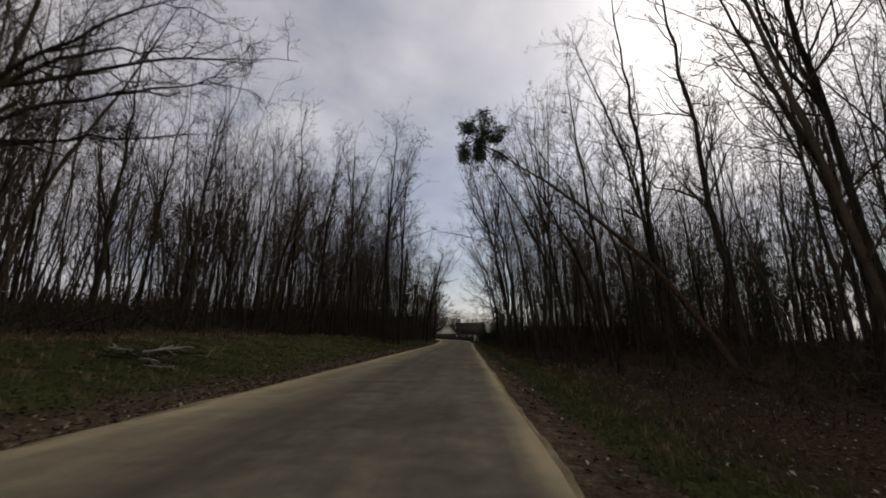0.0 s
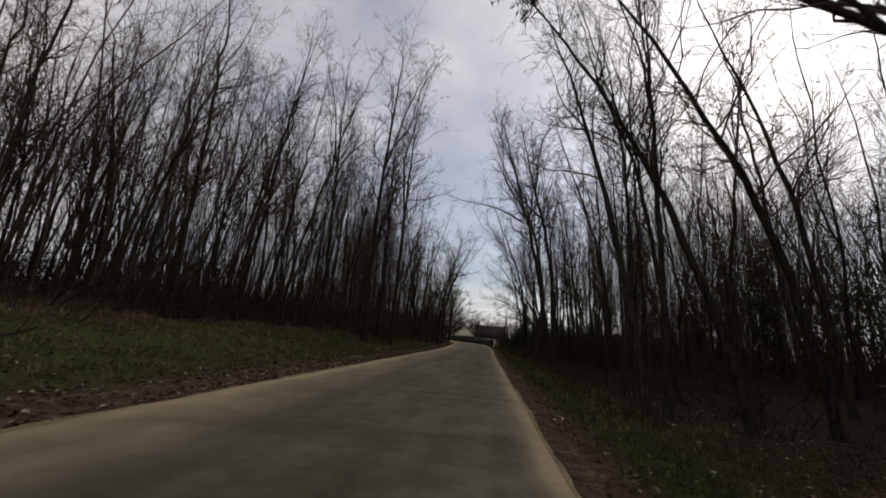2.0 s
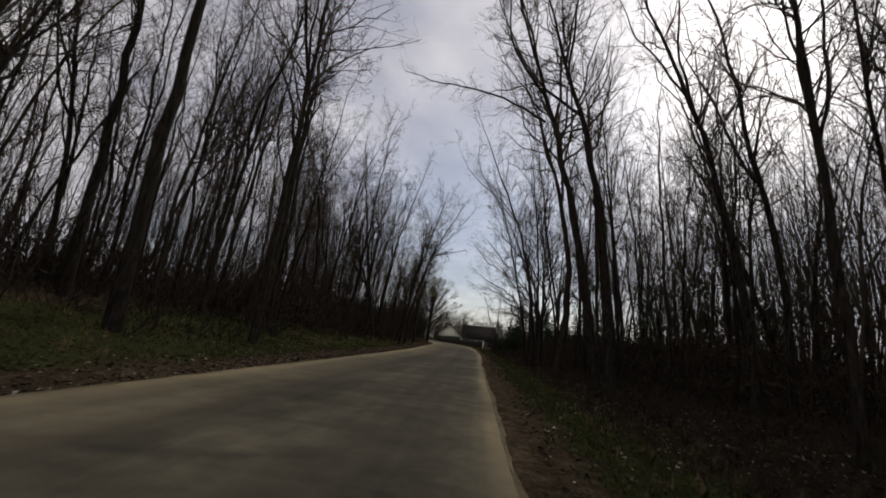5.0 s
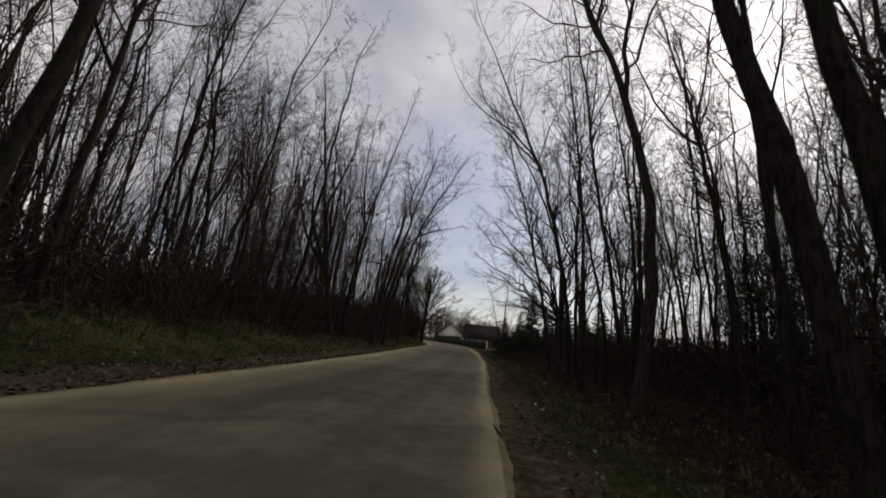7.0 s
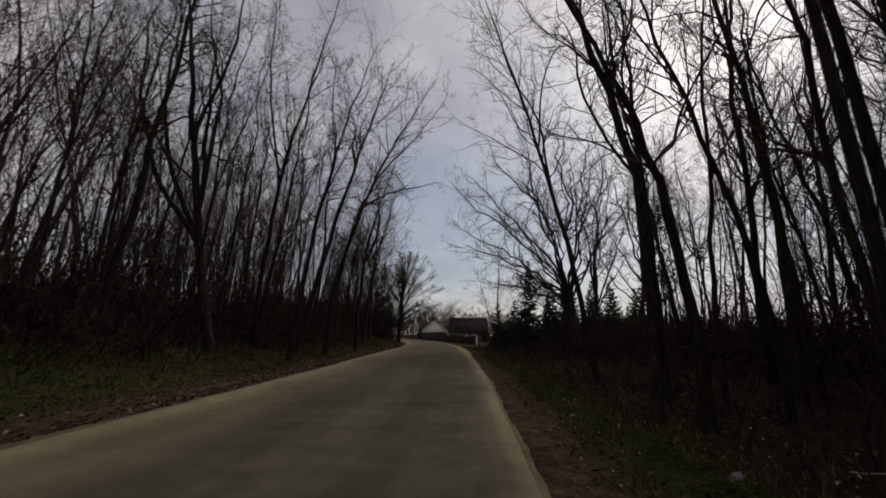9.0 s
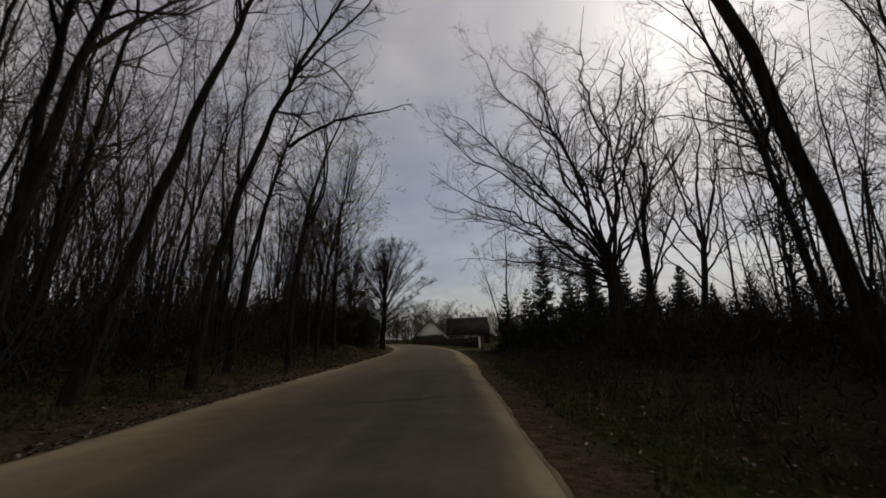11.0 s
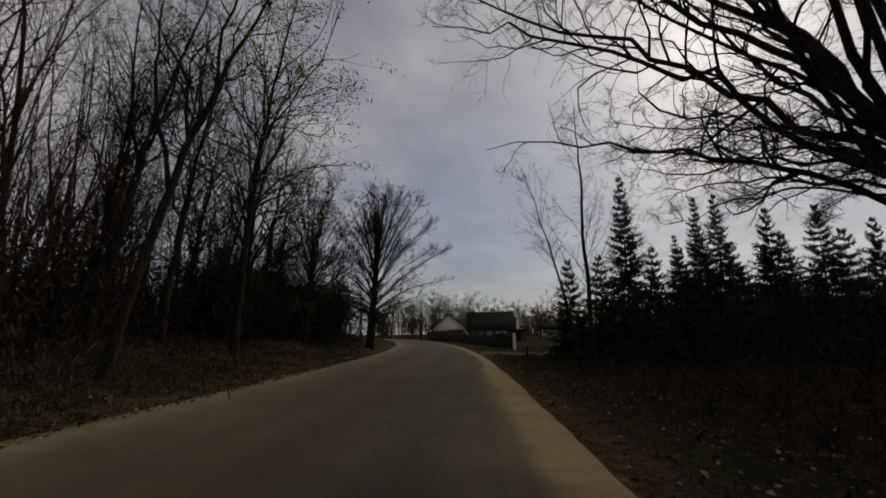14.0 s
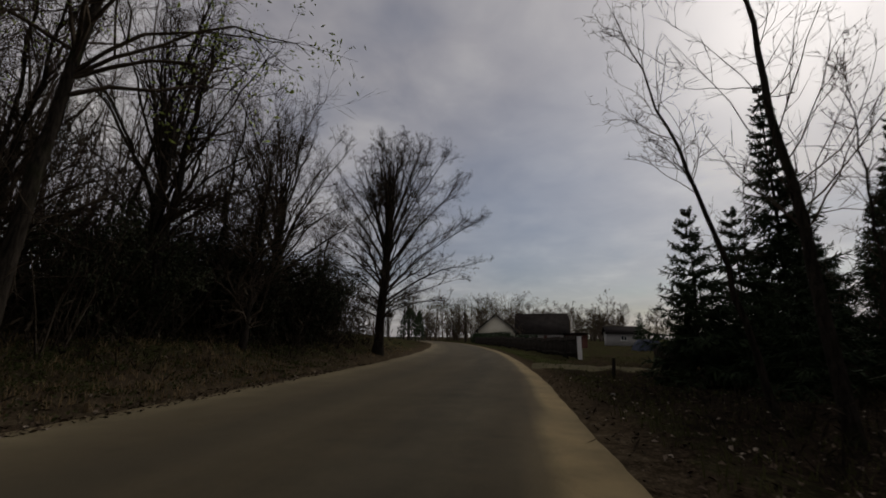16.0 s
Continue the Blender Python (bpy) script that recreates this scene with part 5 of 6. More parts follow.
spots = np.concatenate([scatter(351, 360, -1, 46, 80, 10, 42), scatter(350, 420, -1, 74, 114, 6, 34), scatter(352, 170, -1, 112, 130, 4, 22)])
thicket("sapling_thicket", "dense understorey of saplings with withered brown leaves", "undergrowth", 353, spots, lambda r, q, b: withered(r, q, b, 4.4), [("leaves", "withered"), ("stems", "brush")])
spots = scatter(349, 340, -1, 2, 48, 11, 36)
thicket("sapling_thicket", "knee-high to man-high brown saplings behind the grassy bank", "undergrowth", 348, spots, lambda r, q, b: withered(r, q, b, 2.5), [("leaves", "withered"), ("stems", "brush")])
spots = scatter(347, 230, 1, 2, 56, 9, 42)
thicket("sapling_thicket", "low brown saplings and brush beyond the ditch", "undergrowth", 346, spots, lambda r, q, b: withered(r, q, b, 1.9), [("leaves", "withered"), ("stems", "brush")])
spots = np.concatenate([scatter(354, 620, 1, 56, 104, 8, 42), scatter(338, 260, 1, 50, 100, 9, 24)])
thicket("sapling_thicket", "dense understorey of saplings beyond the ditch", "undergrowth", 355, spots, lambda r, q, b: withered(r, q, b, 3.5, 64, 0.10), [("leaves", "withered"), ("stems", "brush")])
spots = np.concatenate([scatter(370, 120, 1, 100, 118, 18, 38), scatter(356, 210, -1, 98, 126, 3.4, 13), scatter(368, 80, -1, 119, 133, 2.5, 8), scatter(367, 110, -1, 118, 134, 4.2, 12), scatter(357, 400, -1, 56, 104, 4.2, 15), scatter(358, 130, 1, 108, 121, 9, 34), scatter(359, 60, -1, 118, 150, 7.5, 20)])
thicket("sapling_thicket", "dark bushes with withered leaves at the wood's edge", "undergrowth", 360, spots, lambda r, q, b: withered(r, q, b, 4.2), [("leaves", "withered"), ("stems", "brush")])


spots = np.concatenate([scatter(361, 480, 1, 26, 112, 2.5, 8), scatter(362, 90, 1, 3, 26, 5.6, 11), scatter(363, 170, -1, 46, 124, 3.0, 6.5), scatter(364, 90, -1, 4, 46, 8, 13), scatter(365, 200, 1, 98, 120, 3.2, 24), scatter(369, 60, -1, 94, 124, 2.0, 5.5)])
thicket("dead_bracken", "low brown bracken and dead stalks under the trees", "undergrowth", 366, spots, lambda r, q, b: withered(r, q, b, 0.75, 30, 0.05), [("leaves", "withered"), ("stems", "brush")])


def pine_meshes(seed, height, mat):
    """A young pine of the wood: bare lower trunk and loose clumps of needles above."""
    r0 = np.random.default_rng(seed)
    trunk, wood, fine, ends = bare_tree(r0, height, 0.11, first=0.15, limbs=28, limb=0.26, up=(0.7, 1.2), twigs=(2, 1), wild=0.05, sides=6, lift=0.04)
    green = Buffer()
    tip = ends[:, -1]
    needle = (tip[:, None] + r0.normal(0, 0.28, (len(tip), 9, 3))).reshape(-1, 3)
    flecks(r0, green, needle, 0.32, 0.14)
    return [("trunk", trunk.mesh("trunk", MAT["pine_bark"])), ("crown", green.mesh("crown", MAT[mat])), ("limbwork", wood.mesh("limbwork", MAT["twig"]))]


PINES = [pine_meshes(801, 9.0, "needle"), pine_meshes(802, 7.0, "young_needle"), pine_meshes(803, 11.0, "young_needle")]
for k in range(66):
    y = rng.uniform(30, 98) if k < 56 else rng.uniform(34, 64)
    x = float(half_road(y)) + rng.uniform(17 if y < 76 else 12, 40)
    if free_spot(x, y, 1.4):
        planted("pine_tree", "dark young pine among the bare trees", pose(x, y, float(land(x, y)), -3, 0, rng.uniform(0, 360)) @ Matrix.Scale(rng.uniform(0.8, 1.15), 4), PINES[k % 3], "pines of the wood")
for k, (x, y, size) in enumerate([(15.5, 70.0, 0.95), (17.4, 72.2, 1.0), (14.6, 67.2, 0.75), (19.0, 68.5, 1.05)]):
    planted("pine_tree", "dark young pine among the bare trees", pose(x, y, float(land(x, y)), 0, 0, 80 * k) @ Matrix.Scale(size, 4), PINES[k % 2], "pines of the wood")



# ---- the village beyond the wood ----
def boxed(buf, x0, x1, y0, y1, z0, z1):
    p = [(x, y, z) for z in (z0, z1) for y in (y0, y1) for x in (x0, x1)]
    buf.add(p, [np.array([[0, 2, 3, 1], [4, 5, 7, 6], [0, 1, 5, 4], [2, 6, 7, 3], [0, 4, 6, 2], [1, 3, 7, 5]])])


def box_part(name, parent, mat, x0, x1, y0, y1, z0, z1, label="", bevel=0.0):
    bm = bmesh.new()
    bmesh.ops.create_cube(bm, size=1.0)
    bmesh.ops.scale(bm, vec=(x1 - x0, y1 - y0, z1 - z0), verts=bm.verts)
    bmesh.ops.translate(bm, vec=((x0 + x1) / 2, (y0 + y1) / 2, (z0 + z1) / 2), verts=bm.verts)
    if bevel:
        bmesh.ops.bevel(bm, geom=bm.edges[:], offset=bevel, segments=1, affect="EDGES")
    me = bpy.data.meshes.new(name)
    bm.to_mesh(me)
    bm.free()
    me.materials.append(MAT[mat])
    return part(name, me, parent, label)


def prism_part(name, parent, mat, outline, along, a0, a1, label=""):
    """A solid with an outline across and a straight run along x or y."""
    n = len(outline)
    pts = []
    for a in (a0, a1):
        pts += [(a, u, v) if along == "x" else (u, a, v) for u, v in outline]
    buf = Buffer()
    quads = np.array([[i, (i + 1) % n, n + (i + 1) % n, n + i] for i in range(n)])
    buf.add(pts, [quads, np.array([list(range(n))[::-1]]), np.array([list(range(n, 2 * n))])])
    return part(name, buf.mesh(name, MAT[mat]), parent, label)


def window(parent, x, y, z, w, h, face=-1):
    """A window in a wall that looks towards -y: frame, pane and sill."""
    frame_ob = box_part("window", parent, "white", x - w / 2, x + w / 2, y - 0.06, y + 0.02, z, z + h, bevel=0.01)
    for k in range(2):
        x0 = x - w / 2 + 0.07 + k * (w / 2 - 0.03)
        box_part("pane", frame_ob, "glass", x0, x0 + w / 2 - 0.11, y - 0.075, y - 0.055, z + 0.07, z + h - 0.07)
    box_part("sill", frame_ob, "white", x - w / 2 - 0.08, x + w / 2 + 0.08, y - 0.16, y + 0.0, z - 0.06, z)


def roof_pair(parent, mat, along, lo, hi, mid, reach, eave, ridge, thick=0.16):
    """Two roof slopes over a house; along x or y."""
    for side in (-1, 1):
        a, b = (mid + side * reach, eave), (mid, ridge)
        outline = [a, b, (b[0], b[1] + thick), (a[0], a[1] + thick)]
        prism_part("roof_slope", parent, mat, outline if side < 0 else outline[::-1], along, lo, hi)


# The house that turns its pale gable to the lane
gable = thing("gable_house", "small house with a pale cream gable and dark roof", "house", at=pose(-8.5, 215, 0))
prism_part("gable_wall", gable, "plaster", [(-4.5, -0.3), (4.5, -0.3), (4.5, 3.2), (0, 6.85), (-4.5, 3.2)], "y", 0, 9)
roof_pair(gable, "roof", "y", -0.6, 9.4, 0.0, 5.3, 2.65, 6.95)
for x in (-1.6, 1.6):
    window(gable, x, -0.01, 0.9, 1.1, 1.2)
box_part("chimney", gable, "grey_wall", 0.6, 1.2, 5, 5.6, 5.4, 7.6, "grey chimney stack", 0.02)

# The long house under a dark roof
cottage = thing("long_house", "long single-storey grey house under a steep dark roof", "house", at=pose(0.5, 230, 0))
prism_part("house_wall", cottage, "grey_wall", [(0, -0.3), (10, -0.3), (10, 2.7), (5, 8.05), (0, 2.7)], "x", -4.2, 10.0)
roof_pair(cottage, "roof", "x", -4.8, 10.6, 5.0, 5.6, 2.2, 8.2, 0.18)
window(cottage, -2.4, -0.01, 0.9, 3.0, 1.1)
window(cottage, 1.4, -0.01, 0.9, 1.0, 1.1)
window(cottage, 6.2, -0.01, 0.9, 1.0, 1.1)
box_part("door", cottage, "rust_roof", 3.3, 4.2, -0.05, 0.02, 0.0, 2.0, "brown plank door", 0.01)
box_part("chimney", cottage, "concrete", 4.6, 5.2, 5.2, 5.8, 7.5, 8.9, "grey chimney stack", 0.02)

# A low boarded shed with its white gate pillar in front
shed = thing("shed", "low shed of dark reddish boards under a flat roof", "shed", at=pose(5.1, 160, 0))
for k in range(10):
    box_part("board", shed, "rust_roof", k * 0.27, k * 0.27 + 0.255, -0.02, 0.03, -0.1, 1.65)
box_part("shed_wall", shed, "fence", 0.0, 2.70, 0.035, 3.0, -0.1, 1.7)
box_part("shed_roof", shed, "roof", -0.3, 3.0, -0.5, 3.3, 1.72, 1.84, bevel=0.02)
box_part("door", shed, "roof", 0.9, 1.9, -0.06, -0.025, 0.0, 1.55, "dark open-looking doorway boards")
pillar = thing("gate_pillar", "slim white painted gate pillar at the fence's end", "pillar", at=pose(4.05, 130.8, float(land(4.05, 130.8))))
box_part("shaft", pillar, "white", -0.12, 0.12, -0.12, 0.12, -0.2, 1.3, bevel=0.02)
box_part("cap", pillar, "white", -0.15, 0.15, -0.15, 0.15, 1.3, 1.38, bevel=0.03)

hut = thing("garden_hut", "low grey garden hut with a dark roof", "hut", at=pose(12.6, 176, 0))
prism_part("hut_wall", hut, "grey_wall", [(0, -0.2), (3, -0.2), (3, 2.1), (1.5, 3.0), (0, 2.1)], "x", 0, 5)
roof_pair(hut, "roof", "x", -0.3, 5.3, 1.5, 1.9, 1.9, 3.1, 0.1)
window(hut, 2.5, -0.01, 0.9, 0.9, 0.8)


# A heap under a blue sheet in the garden
def sheeted_heap():
    r0 = np.random.default_rng(611)
    bm = bmesh.new()
    bmesh.ops.create_grid(bm, x_segments=16, y_segments=12, size=1.0)
    for v in bm.verts:
        e = max(abs(v.co.x), abs(v.co.y))
        h = 1.25 * (1 - max(0.0, (e - 0.62) / 0.38) ** 1.5)
        v.co = Vector((v.co.x * 1.3, v.co.y * 0.9, h * 0.8 + 0.10 * math.sin(v.co.x * 7) * math.cos(v.co.y * 6) + r0.normal(0, 0.02)))
    ret = bmesh.ops.extrude_face_region(bm, geom=bm.faces[:])
    for v in [g for g in ret["geom"] if isinstance(g, bmesh.types.BMVert)]:
        v.co.z -= 0.03
    bmesh.ops.recalc_face_normals(bm, faces=bm.faces[:])
    me = bpy.data.meshes.new("sheeted_heap")
    bm.to_mesh(me)
    bm.free()
    me.materials.append(MAT["blue"])
    return me


heap = tagged(new("sheeted_heap", sheeted_heap()), "garden heap covered by a creased blue sheet", "tarpaulin")
heap.matrix_world = pose(12.4, 150, float(land(12.4, 150)) - 0.05, 0, 0, 12)


# The board fence beside the lane and its posts
def fence_run(label, points, height, seed):
    r0 = np.random.default_rng(seed)
    top = thing("garden_fence", label, "fence", "garden fences")
    board, post, rail = Buffer(), Buffer(), Buffer()
    boxed(board, -0.055, 0.055, -0.012, 0.012, 0.06, height)
    boxed(post, -0.05, 0.05, -0.05, 0.05, -0.2, height + 0.05)
    board_me, post_me = board.mesh("board", MAT["fence"]), post.mesh("post", MAT["fence"])
    for (x0, y0), (x1, y1) in zip(points[:-1], points[1:]):
        length = math.hypot(x1 - x0, y1 - y0)
        turn = math.degrees(math.atan2(y1 - y0, x1 - x0))
        n = max(1, round(length / 2.4))
        for k in range(n):
            f0, f1 = k / n, (k + 1) / n
            xa, ya, xb, yb = x0 + (x1 - x0) * f0, y0 + (y1 - y0) * f0, x0 + (x1 - x0) * f1, y0 + (y1 - y0) * f1
            za = float(land(xa, ya))
            p = part("post", post_me, top)
            p.matrix_world = pose(xa, ya, za, r0.normal(0, 1), 0, turn)
            for z in (0.3, height - 0.25):
                r = Buffer()
                boxed(r, 0, length / n, 0.016, 0.05, z - 0.04, z + 0.04)
                part("rail", r.mesh("rail", MAT["fence"]), top).matrix_world = pose(xa, ya, za, 0, 0, turn)
            m = int(length / n / 0.135)
            for j in range(m):
                g = (j + 0.5) / m
                b = part("board", board_me, top)
                b.matrix_world = pose(xa + (xb - xa) * g, ya + (yb - ya) * g, za + r0.normal(0, 0.015), 0, r0.normal(0, 0.8), turn)
    return top


side_y = np.array([131, 143, 155, 168, 182, 198])
fence_run("weathered grey board fence along the lane", [(float(road_x(y)) + 3.3 + 4.2, float(y)) for y in side_y], 1.4, 621)
fence_run("weathered grey board fence across a garden", [(8.4, 131.0), (13.5, 133.5), (20.0, 134.0)], 0.95, 622)

# Clipped hedge in front of the gable
def hedge(r0, spots, bufs):
    leaflets(r0, bufs[0], spots, 0.16, 0.6)


r0 = np.random.default_rng(631)
n = 4200
hy = r0.uniform(176, 212, n)
spots = np.column_stack([road_x(hy) + 3.3 + 6.6 + r0.normal(0, 0.35, n), hy, r0.uniform(0.0, 1.0, n) ** 0.8 * 2.1 + r0.normal(0, 0.07, n)])
thicket("hedge", "dark clipped hedge before the pale gable", "hedge", 632, spots, hedge, [("foliage", "needle")])
n = 2600
spots = np.column_stack([r0.uniform(-14, 2, n), 208 + r0.normal(0, 0.4, n), r0.uniform(0, 1, n) * 1.9 + r0.normal(0, 0.08, n)])
thicket("hedge", "dark uneven hedge in front of the houses", "hedge", 633, spots, hedge, [("foliage", "needle")])


def conical_shrub(x, y, height, width, seed):
    r0 = np.random.default_rng(seed)
    buf = Buffer()
    f = r0.random(900) ** 0.7
    a = r0.uniform(0, 2 * np.pi, 900)
    rad = width * (1 - f) ** 0.6 * np.sqrt(r0.uniform(0.3, 1, 900))
    flecks(r0, buf, np.column_stack([np.cos(a) * rad, np.sin(a) * rad, f * height]), 0.2, 0.5)
    stem = Buffer()
    tubes(stem, np.array([[[0, 0, -0.3], [0, 0, height * 0.5], [0, 0, height * 0.9]]]), np.array([[0.08, 0.06, 0.02]]), 6)
    planted("thuja", "dark columnar evergreen beside the lane", pose(x, y, float(land(x, y))), [("trunk", stem.mesh("trunk", MAT["bark"])), ("foliage", buf.mesh("foliage", MAT["needle"]))], "", "evergreen")


conical_shrub(float(road_x(172)) - 5.6, 172, 5.0, 1.3, 641)
conical_shrub(float(road_x(160)) - 6.5, 160, 4.4, 2.2, 642)

# Trees on the skyline and round the houses
def broad_trees(r0, spots, bufs):
    n = len(spots)
    base = np.column_stack([spots, np.full(n, -0.3)])
    h = r0.uniform(7, 12.5, n) * np.where(spots[:, 0] < 4, 1.3, 1.0)
    stem = wander(r0, base, np.column_stack([r0.normal(0, 0.05, n), r0.normal(0, 0.05, n), np.ones(n)]), h, 5, 0.04, 0.02)
    g = taper(r0.uniform(0.14, 0.26, n), 6, 0.15)
    tubes(bufs[0], stem, g, 5)
    s1, w1, l1, r1 = offshoots(r0, stem, g, 11, 0.05, 0.98, (0.5, 1.2), (0.25, 0.5), 0.45)
    one = wander(r0, s1, w1, l1, 3, 0.16, 0.09)
    r1 = taper(np.clip(r1, 0.03, 0.08), 4, 0.3)
    tubes(bufs[0], one, r1, 3)
    s2, w2, l2, r2 = offshoots(r0, one, r1, 10, 0.2, 1.0, (0.4, 1.0), (0.3, 0.7), 0.6)
    two = wander(r0, s2, w2, l2, 1, 0.2, 0.06)
    slivers(r0, bufs[0], two, np.clip(r2, 0.03, 0.05), 1.4)
    tip = two[:, 1][r0.random(len(two)) < 0.6]
    flecks(r0, bufs[1], tip, 0.30, 0.5)


r0 = np.random.default_rng(651)
spots = np.column_stack([np.concatenate([r0.uniform(-45, 30, 180), r0.uniform(15, 120, 80), r0.uniform(-130, -45, 50)]), np.concatenate([r0.uniform(246, 295, 180), r0.uniform(225, 330, 80), r0.uniform(200, 300, 50)])])
thicket("treeline", "hazy line of leafless and budding trees behind the houses", "trees", 652, spots, broad_trees, [("trees", "twig"), ("buds", "catkin")])
for x, y, h, seed, label in [(float(road_x(152)) - 8.5, 152, 9, 661, "bare tree beyond the round one"), (float(road_x(165)) - 7.0, 165, 11, 662, "bare tree by the bend of the lane"),
                             (float(road_x(178)) - 8.5, 178, 10, 663, "bare tree by the bend of the lane"), (-14.8, 205, 10, 664, "bare spreading tree in front of the houses"), (-3.0, 224, 9, 665, "bare tree between the two houses"), (-17.5, 222, 12, 666, "bare tree behind the hedge")]:
    rng0 = np.random.default_rng(seed)
    trunk, wood, fine, ends = bare_tree(rng0, h, 0.16, (0.0, 0.0), (0.0, 0.0), first=0.22, limbs=20, limb=0.34, twigs=(6, 3), floor=float(land(x, y)), lift=0.08)
    planted("village_tree", label, rooted(x, y), [("trunk", trunk.mesh("trunk", MAT["bark"])), ("crown", crown(wood, fine))], "village trees")

# The trodden track that leaves the lane
def track():
    x = np.linspace(1.2, 25.2, 49)
    buf = Buffer()
    rows = []
    for k, v in enumerate(x):
        mid = 123.2 - 0.10 * v + 0.25 * math.sin(v * 0.5)
        wide = 1.25 + 1.6 * math.exp(-max(v - 1.2, 0) / 1.4) + 0.12 * math.sin(k * 1.9)
        for j in range(5):
            y = mid - wide + 2 * wide * j / 4
            rows.append((v, y, float(land(v, y)) + (0.045 if 0 < j < 4 else -0.05)))
    i = (np.arange(48)[:, None] * 5 + np.arange(4)[None]).ravel()
    buf.add(rows, [np.stack([i, i + 5, i + 6, i + 1], -1)])
    return buf.mesh("track", MAT["trodden"])


tagged(new("track", track()), "trodden pale grass track leaving the lane across the meadow", "track", kind="structure")


# ---- small things along the verges ----
def log_line(name, label, x, y, length, radius, turn, tilt, seed, mat="dead_wood", lift=0.0):
    r0 = np.random.default_rng(seed)
    line = wander(r0, [[0, 0, 0]], [[1, 0, 0.02]], [length], 6, 0.09, 0.0)
    buf = Buffer()
    tubes(buf, line, taper([radius], 7, 0.45), 7)
    s1, w1, l1, r1 = offshoots(r0, line, taper([radius], 7, 0.45), 3, 0.4, 0.95, (0.5, 0.9), (0.2, 0.5), 0.6)
    tubes(buf, wander(r0, s1, w1, l1, 2, 0.1, 0.05), taper(r1, 3, 0.4), 5)
    ob = tagged(new(name, buf.mesh(name, MAT[mat])), label, "branch", "fallen wood")
    ob.matrix_world = pose(x, y, float(land(x, y)) + radius * 0.6 + lift, 0, tilt, turn)


for k, (dx, dy, length, radius, turn, tilt, lift) in enumerate([(0.2, 0, 1.3, 0.040, 12, -2, 0.22), (-0.3, 0.2, 1.0, 0.030, 165, 6, 0.20), (0.3, -0.2, 1.1, 0.032, -32, 4, 0.08), (0.1, 0.3, 0.7, 0.035, 60, -12, 0.2), (0.5, -0.3, 0.9, 0.022, 5, 8, 0.02)]):
    log_line("dead_branch", "pale barkless branch in a heap on the bank", -7.3 + dx, 11.9 + dy, length, radius, turn, tilt, 700 + k, lift=lift)
heap_rng = np.random.default_rng(750)
for k in range(22):
    log_line("dead_branch", "dark broken branch in a heap on the bank", -7.2 + heap_rng.normal(0, 0.35), 11.8 + heap_rng.normal(0, 0.3), heap_rng.uniform(0.5, 1.5), heap_rng.uniform(0.012, 0.03), heap_rng.uniform(-40, 40) + 180 * (k % 2), (6 if k % 2 == 0 else -8) + heap_rng.normal(0, 7), 751 + k, "bark", lift=heap_rng.uniform(0, 0.28))
log_line("dead_branch", "dark fallen trunk lying on the grassy bank", -7.6, 21.5, 1.3, 0.05, 60, 4, 711, "bark", -0.03)
log_line("dead_branch", "short pale stick lying on the verge", -4.4, 35.4, 0.6, 0.03, 10, 0, 712)
log_line("dead_branch", "thin pale stick lying on the bank", -6.8, 14.4, 0.5, 0.03, 75, -50, 713)
for k in range(26):
    y = rng.uniform(6, 100)
    x = float(road_x(y)) + float(half_road(y)) + rng.uniform(2.2, 6.0)
    log_line("dead_branch", "thin dead branch lying in the ditch", x, y, rng.uniform(0.5, 1.8), rng.uniform(0.012, 0.03), rng.uniform(0, 360), rng.normal(0, 4), 720 + k, "dead_wood" if k % 6 == 0 else "bark")

for x, y, h, mat, label in [(3.9, 118.2, 0.6, "fence", "short dark wooden post in the grass"), (5.9, 119.6, 0.55, "fence", "short dark wooden post in the grass")]:
    ob = thing("marker_post", label, "post", at=pose(x, y, float(land(x, y)), 2, 3, 20))
    box_part("post", ob, mat, -0.045, 0.045, -0.045, 0.045, -0.2, h, bevel=0.012)
    box_part("post_top", ob, mat, -0.052, 0.052, -0.052, 0.052, h, h + 0.03, bevel=0.01)


def stone_mesh(seed):
    r0 = np.random.default_rng(seed)
    bm = bmesh.new()
    bmesh.ops.create_icosphere(bm, subdivisions=1, radius=1.0)
    for v in bm.verts:
        v.co *= r0.uniform(0.75, 1.15)
        v.co.z *= 0.6
    me = bpy.data.meshes.new("stone")
    bm.to_mesh(me)
    bm.free()
    me.materials.append(MAT["stone"])
    return me


STONES = [stone_mesh(740 + k) for k in range(4)]
for k in range(26):
    y = rng.uniform(3, 118)
    side = 1 if k % 4 else -1
    x = float(road_x(y)) + side * (float(half_road(y)) + rng.uniform(0.8, 4.2))
    size = rng.uniform(0.03, 0.085)
    ob = tagged(new("stone", STONES[k % 4]), "small pale stone lying in the verge", "stone", "verge stones")
    ob.matrix_world = pose(x, y, float(land(x, y)) + size * 0.3, 0, 0, rng.uniform(0, 360)) @ Matrix.Scale(size, 4)


def verge_spots(r0, count, side, y0, y1, near, deep, power=1.0):
    y = r0.uniform(y0, y1, count)
    off = near + (deep - near) * r0.random(count) ** power
    x = road_x(y) + side * (half_road(y) + off)
    return np.column_stack([x, y])


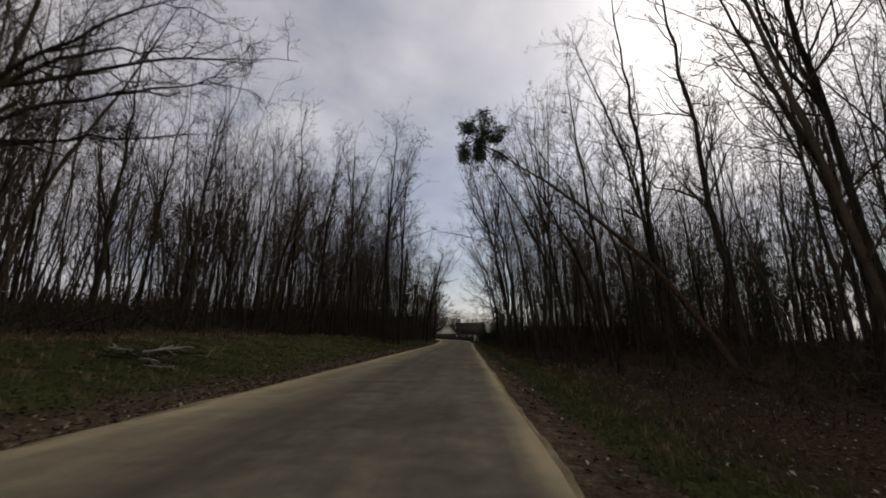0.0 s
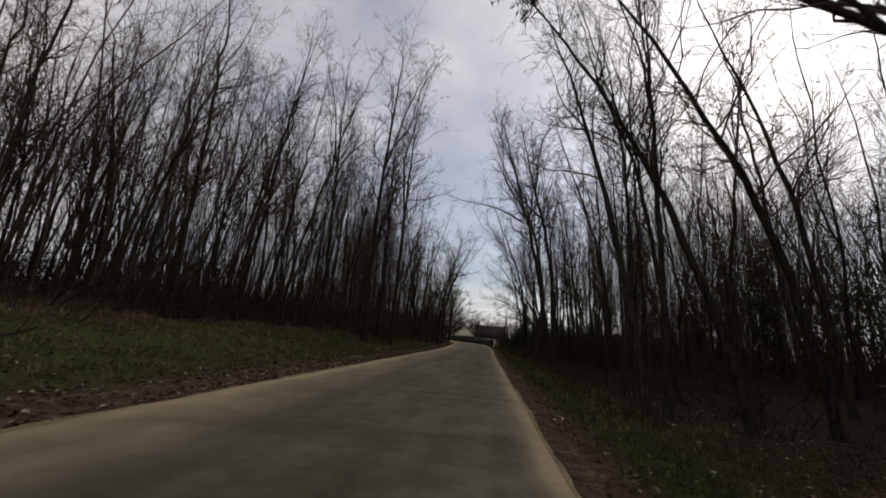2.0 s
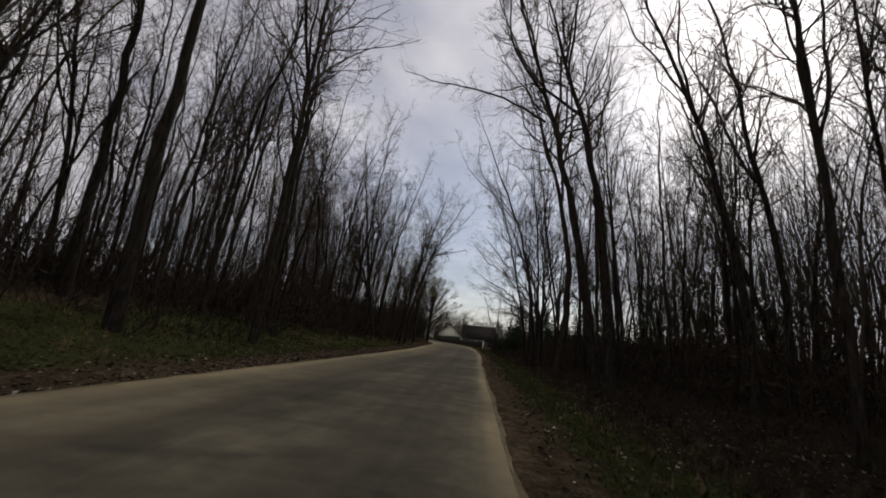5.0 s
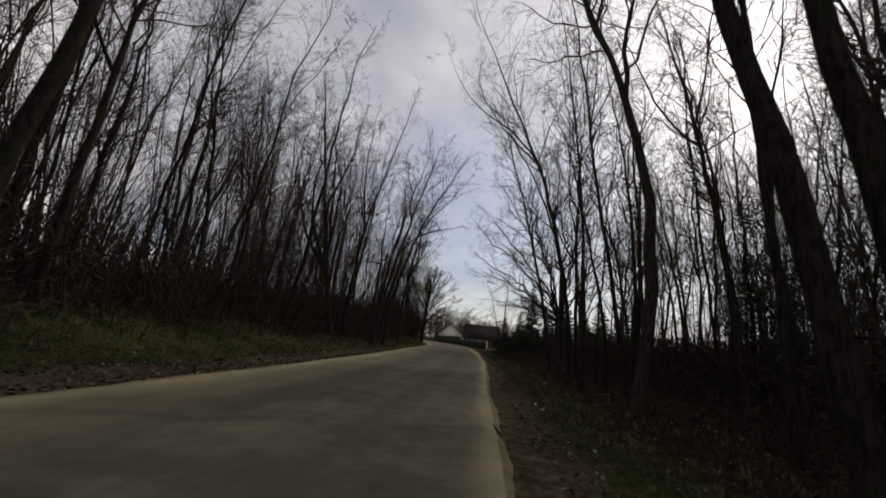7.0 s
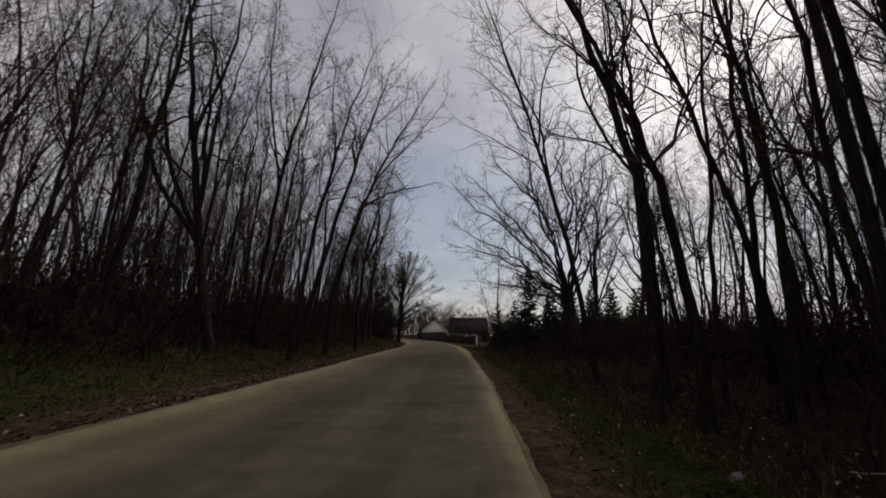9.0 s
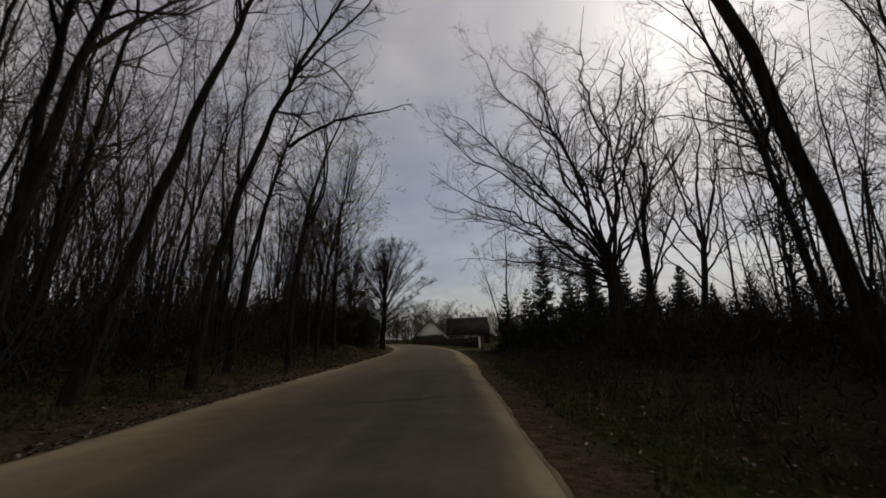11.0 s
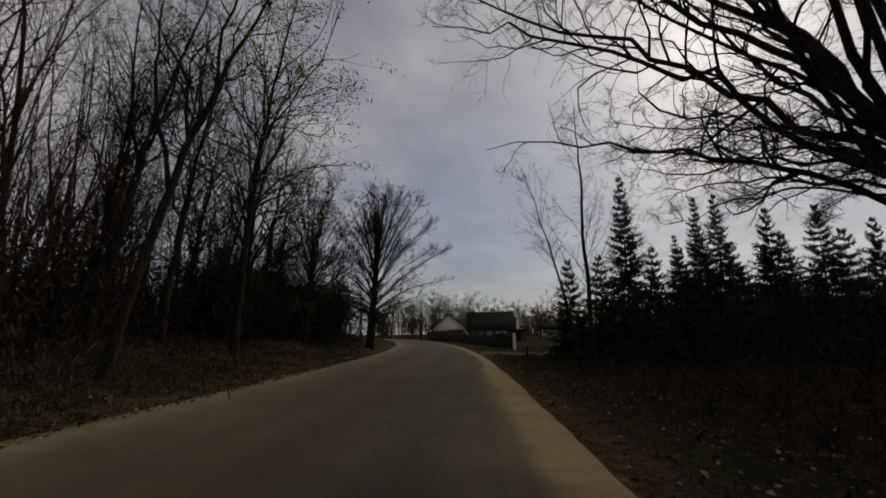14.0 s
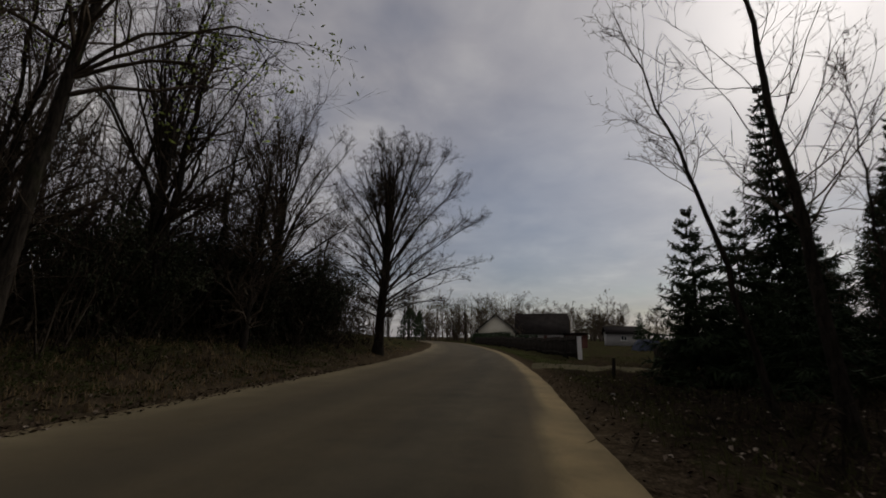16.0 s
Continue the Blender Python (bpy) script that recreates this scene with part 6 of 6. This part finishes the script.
def blades(r0, spots, bufs, low=0.05, high=0.19, each=3, width=0.009):
    """Tufts of bent grass blades."""
    n = len(spots) * each
    base = np.repeat(np.column_stack([spots, land(spots[:, 0], spots[:, 1]) - 0.015]), each, 0)
    base[:, :2] += r0.normal(0, 0.045, (n, 2))
    a = r0.uniform(0, 2 * np.pi, n)
    lean = r0.uniform(0.1, 0.8, n)
    h = r0.uniform(low, high, n)
    out = np.column_stack([np.cos(a), np.sin(a), np.zeros(n)])
    side = np.column_stack([-np.sin(a), np.cos(a), np.zeros(n)]) * width
    up = np.array([0, 0, 1.0])
    mid = base + out * (lean * h * 0.35)[:, None] + up * (h * 0.65)[:, None]
    tip = base + out * (lean * h)[:, None] + up * h[:, None]
    pts = np.stack([base - side, base + side, mid + side * 0.7, mid - side * 0.7, tip], 1)
    i = np.arange(n)[:, None] * 5
    bufs[0].add(pts, [i + [0, 1, 2, 3], i + [3, 2, 4]])


def litter(r0, spots, bufs):
    """Curled dead leaves, each folded along its rib."""
    n = len(spots)
    c = np.column_stack([spots, land(spots[:, 0], spots[:, 1]) + r0.uniform(0.004, 0.03, n)])
    a = r0.uniform(0, 2 * np.pi, n)
    s = r0.uniform(0.016, 0.055, n)[:, None]
    u = np.column_stack([np.cos(a), np.sin(a), r0.normal(0, 0.3, n)]) * s
    v = np.column_stack([-np.sin(a), np.cos(a), r0.normal(0, 0.3, n)]) * s * 0.6
    lift = np.column_stack([np.zeros(n), np.zeros(n), s[:, 0] * 0.45])
    pts = np.stack([c - u, c + v + lift, c + u, c - v + lift], 1)
    i = np.arange(n)[:, None] * 4
    bufs[0].add(pts, [i + [0, 2, 1], i + [0, 3, 2]])


def herbs(r0, spots, bufs):
    """Patches of small ground leaves."""
    each = 34
    at = np.repeat(spots, each, 0) + r0.normal(0, 0.22, (len(spots) * each, 2))
    z = land(at[:, 0], at[:, 1]) + r0.uniform(0.01, 0.10, len(at))
    leaflets(r0, bufs[0], np.column_stack([at, z]), 0.036, 0.6)


r0 = np.random.default_rng(760)
spots = np.concatenate([verge_spots(r0, 7300, 1, 2, 98, 0.8, 4.2), verge_spots(r0, 500, 1, 98, 118, 0.8, 4.2), verge_spots(r0, 2200, 1, 2, 26, 0.9, 4.6), verge_spots(r0, 3000, -1, 4, 84, 1.6, 7.5, 1.2), verge_spots(r0, 2200, -1, 84, 122, 1.2, 7.0, 1.2), verge_spots(r0, 1800, 1, 100, 135, 0.8, 9)])
thicket("grass", "short spring grass growing along the verges", "grass", 761, spots, blades, [("blades", "grass")])
spots = np.concatenate([verge_spots(r0, 1300, -1, 4, 118, 1.6, 6.5), verge_spots(r0, 260, -1, 96, 122, 1.0, 5.0), verge_spots(r0, 520, 1, 3, 96, 0.8, 2.6)])
thicket("verge_herbs", "patches of small green leaves on the verge", "herbs", 764, spots, herbs, [("leaves", "herb")])
spots = np.concatenate([verge_spots(r0, 900, -1, 104, 140, 0.9, 7.0), verge_spots(r0, 1500, -1, 88, 116, 1.0, 6.0), verge_spots(r0, 1500, -1, 6, 84, 1.8, 8.5), verge_spots(r0, 700, 1, 3, 90, 1.2, 5)])
thicket("dry_grass", "dry straw-coloured grass tufts among the green", "grass", 762, spots, lambda r, s, b: blades(r, s, b, 0.08, 0.24, 7, 0.006), [("blades", "dry_grass")])
spots = np.concatenate([verge_spots(r0, 13000, 1, 2, 60, 0.25, 8.0, 1.0), verge_spots(r0, 9000, 1, 60, 118, 0.25, 6.5, 1.0), verge_spots(r0, 12000, -1, 4, 122, 0.15, 6.0, 1.6), verge_spots(r0, 9000, -1, 3, 118, 0.1, 1.9)])
thicket("leaf_litter", "dry brown fallen leaves along the road edge", "leaves", 763, spots, litter, [("leaves", "leaf")])
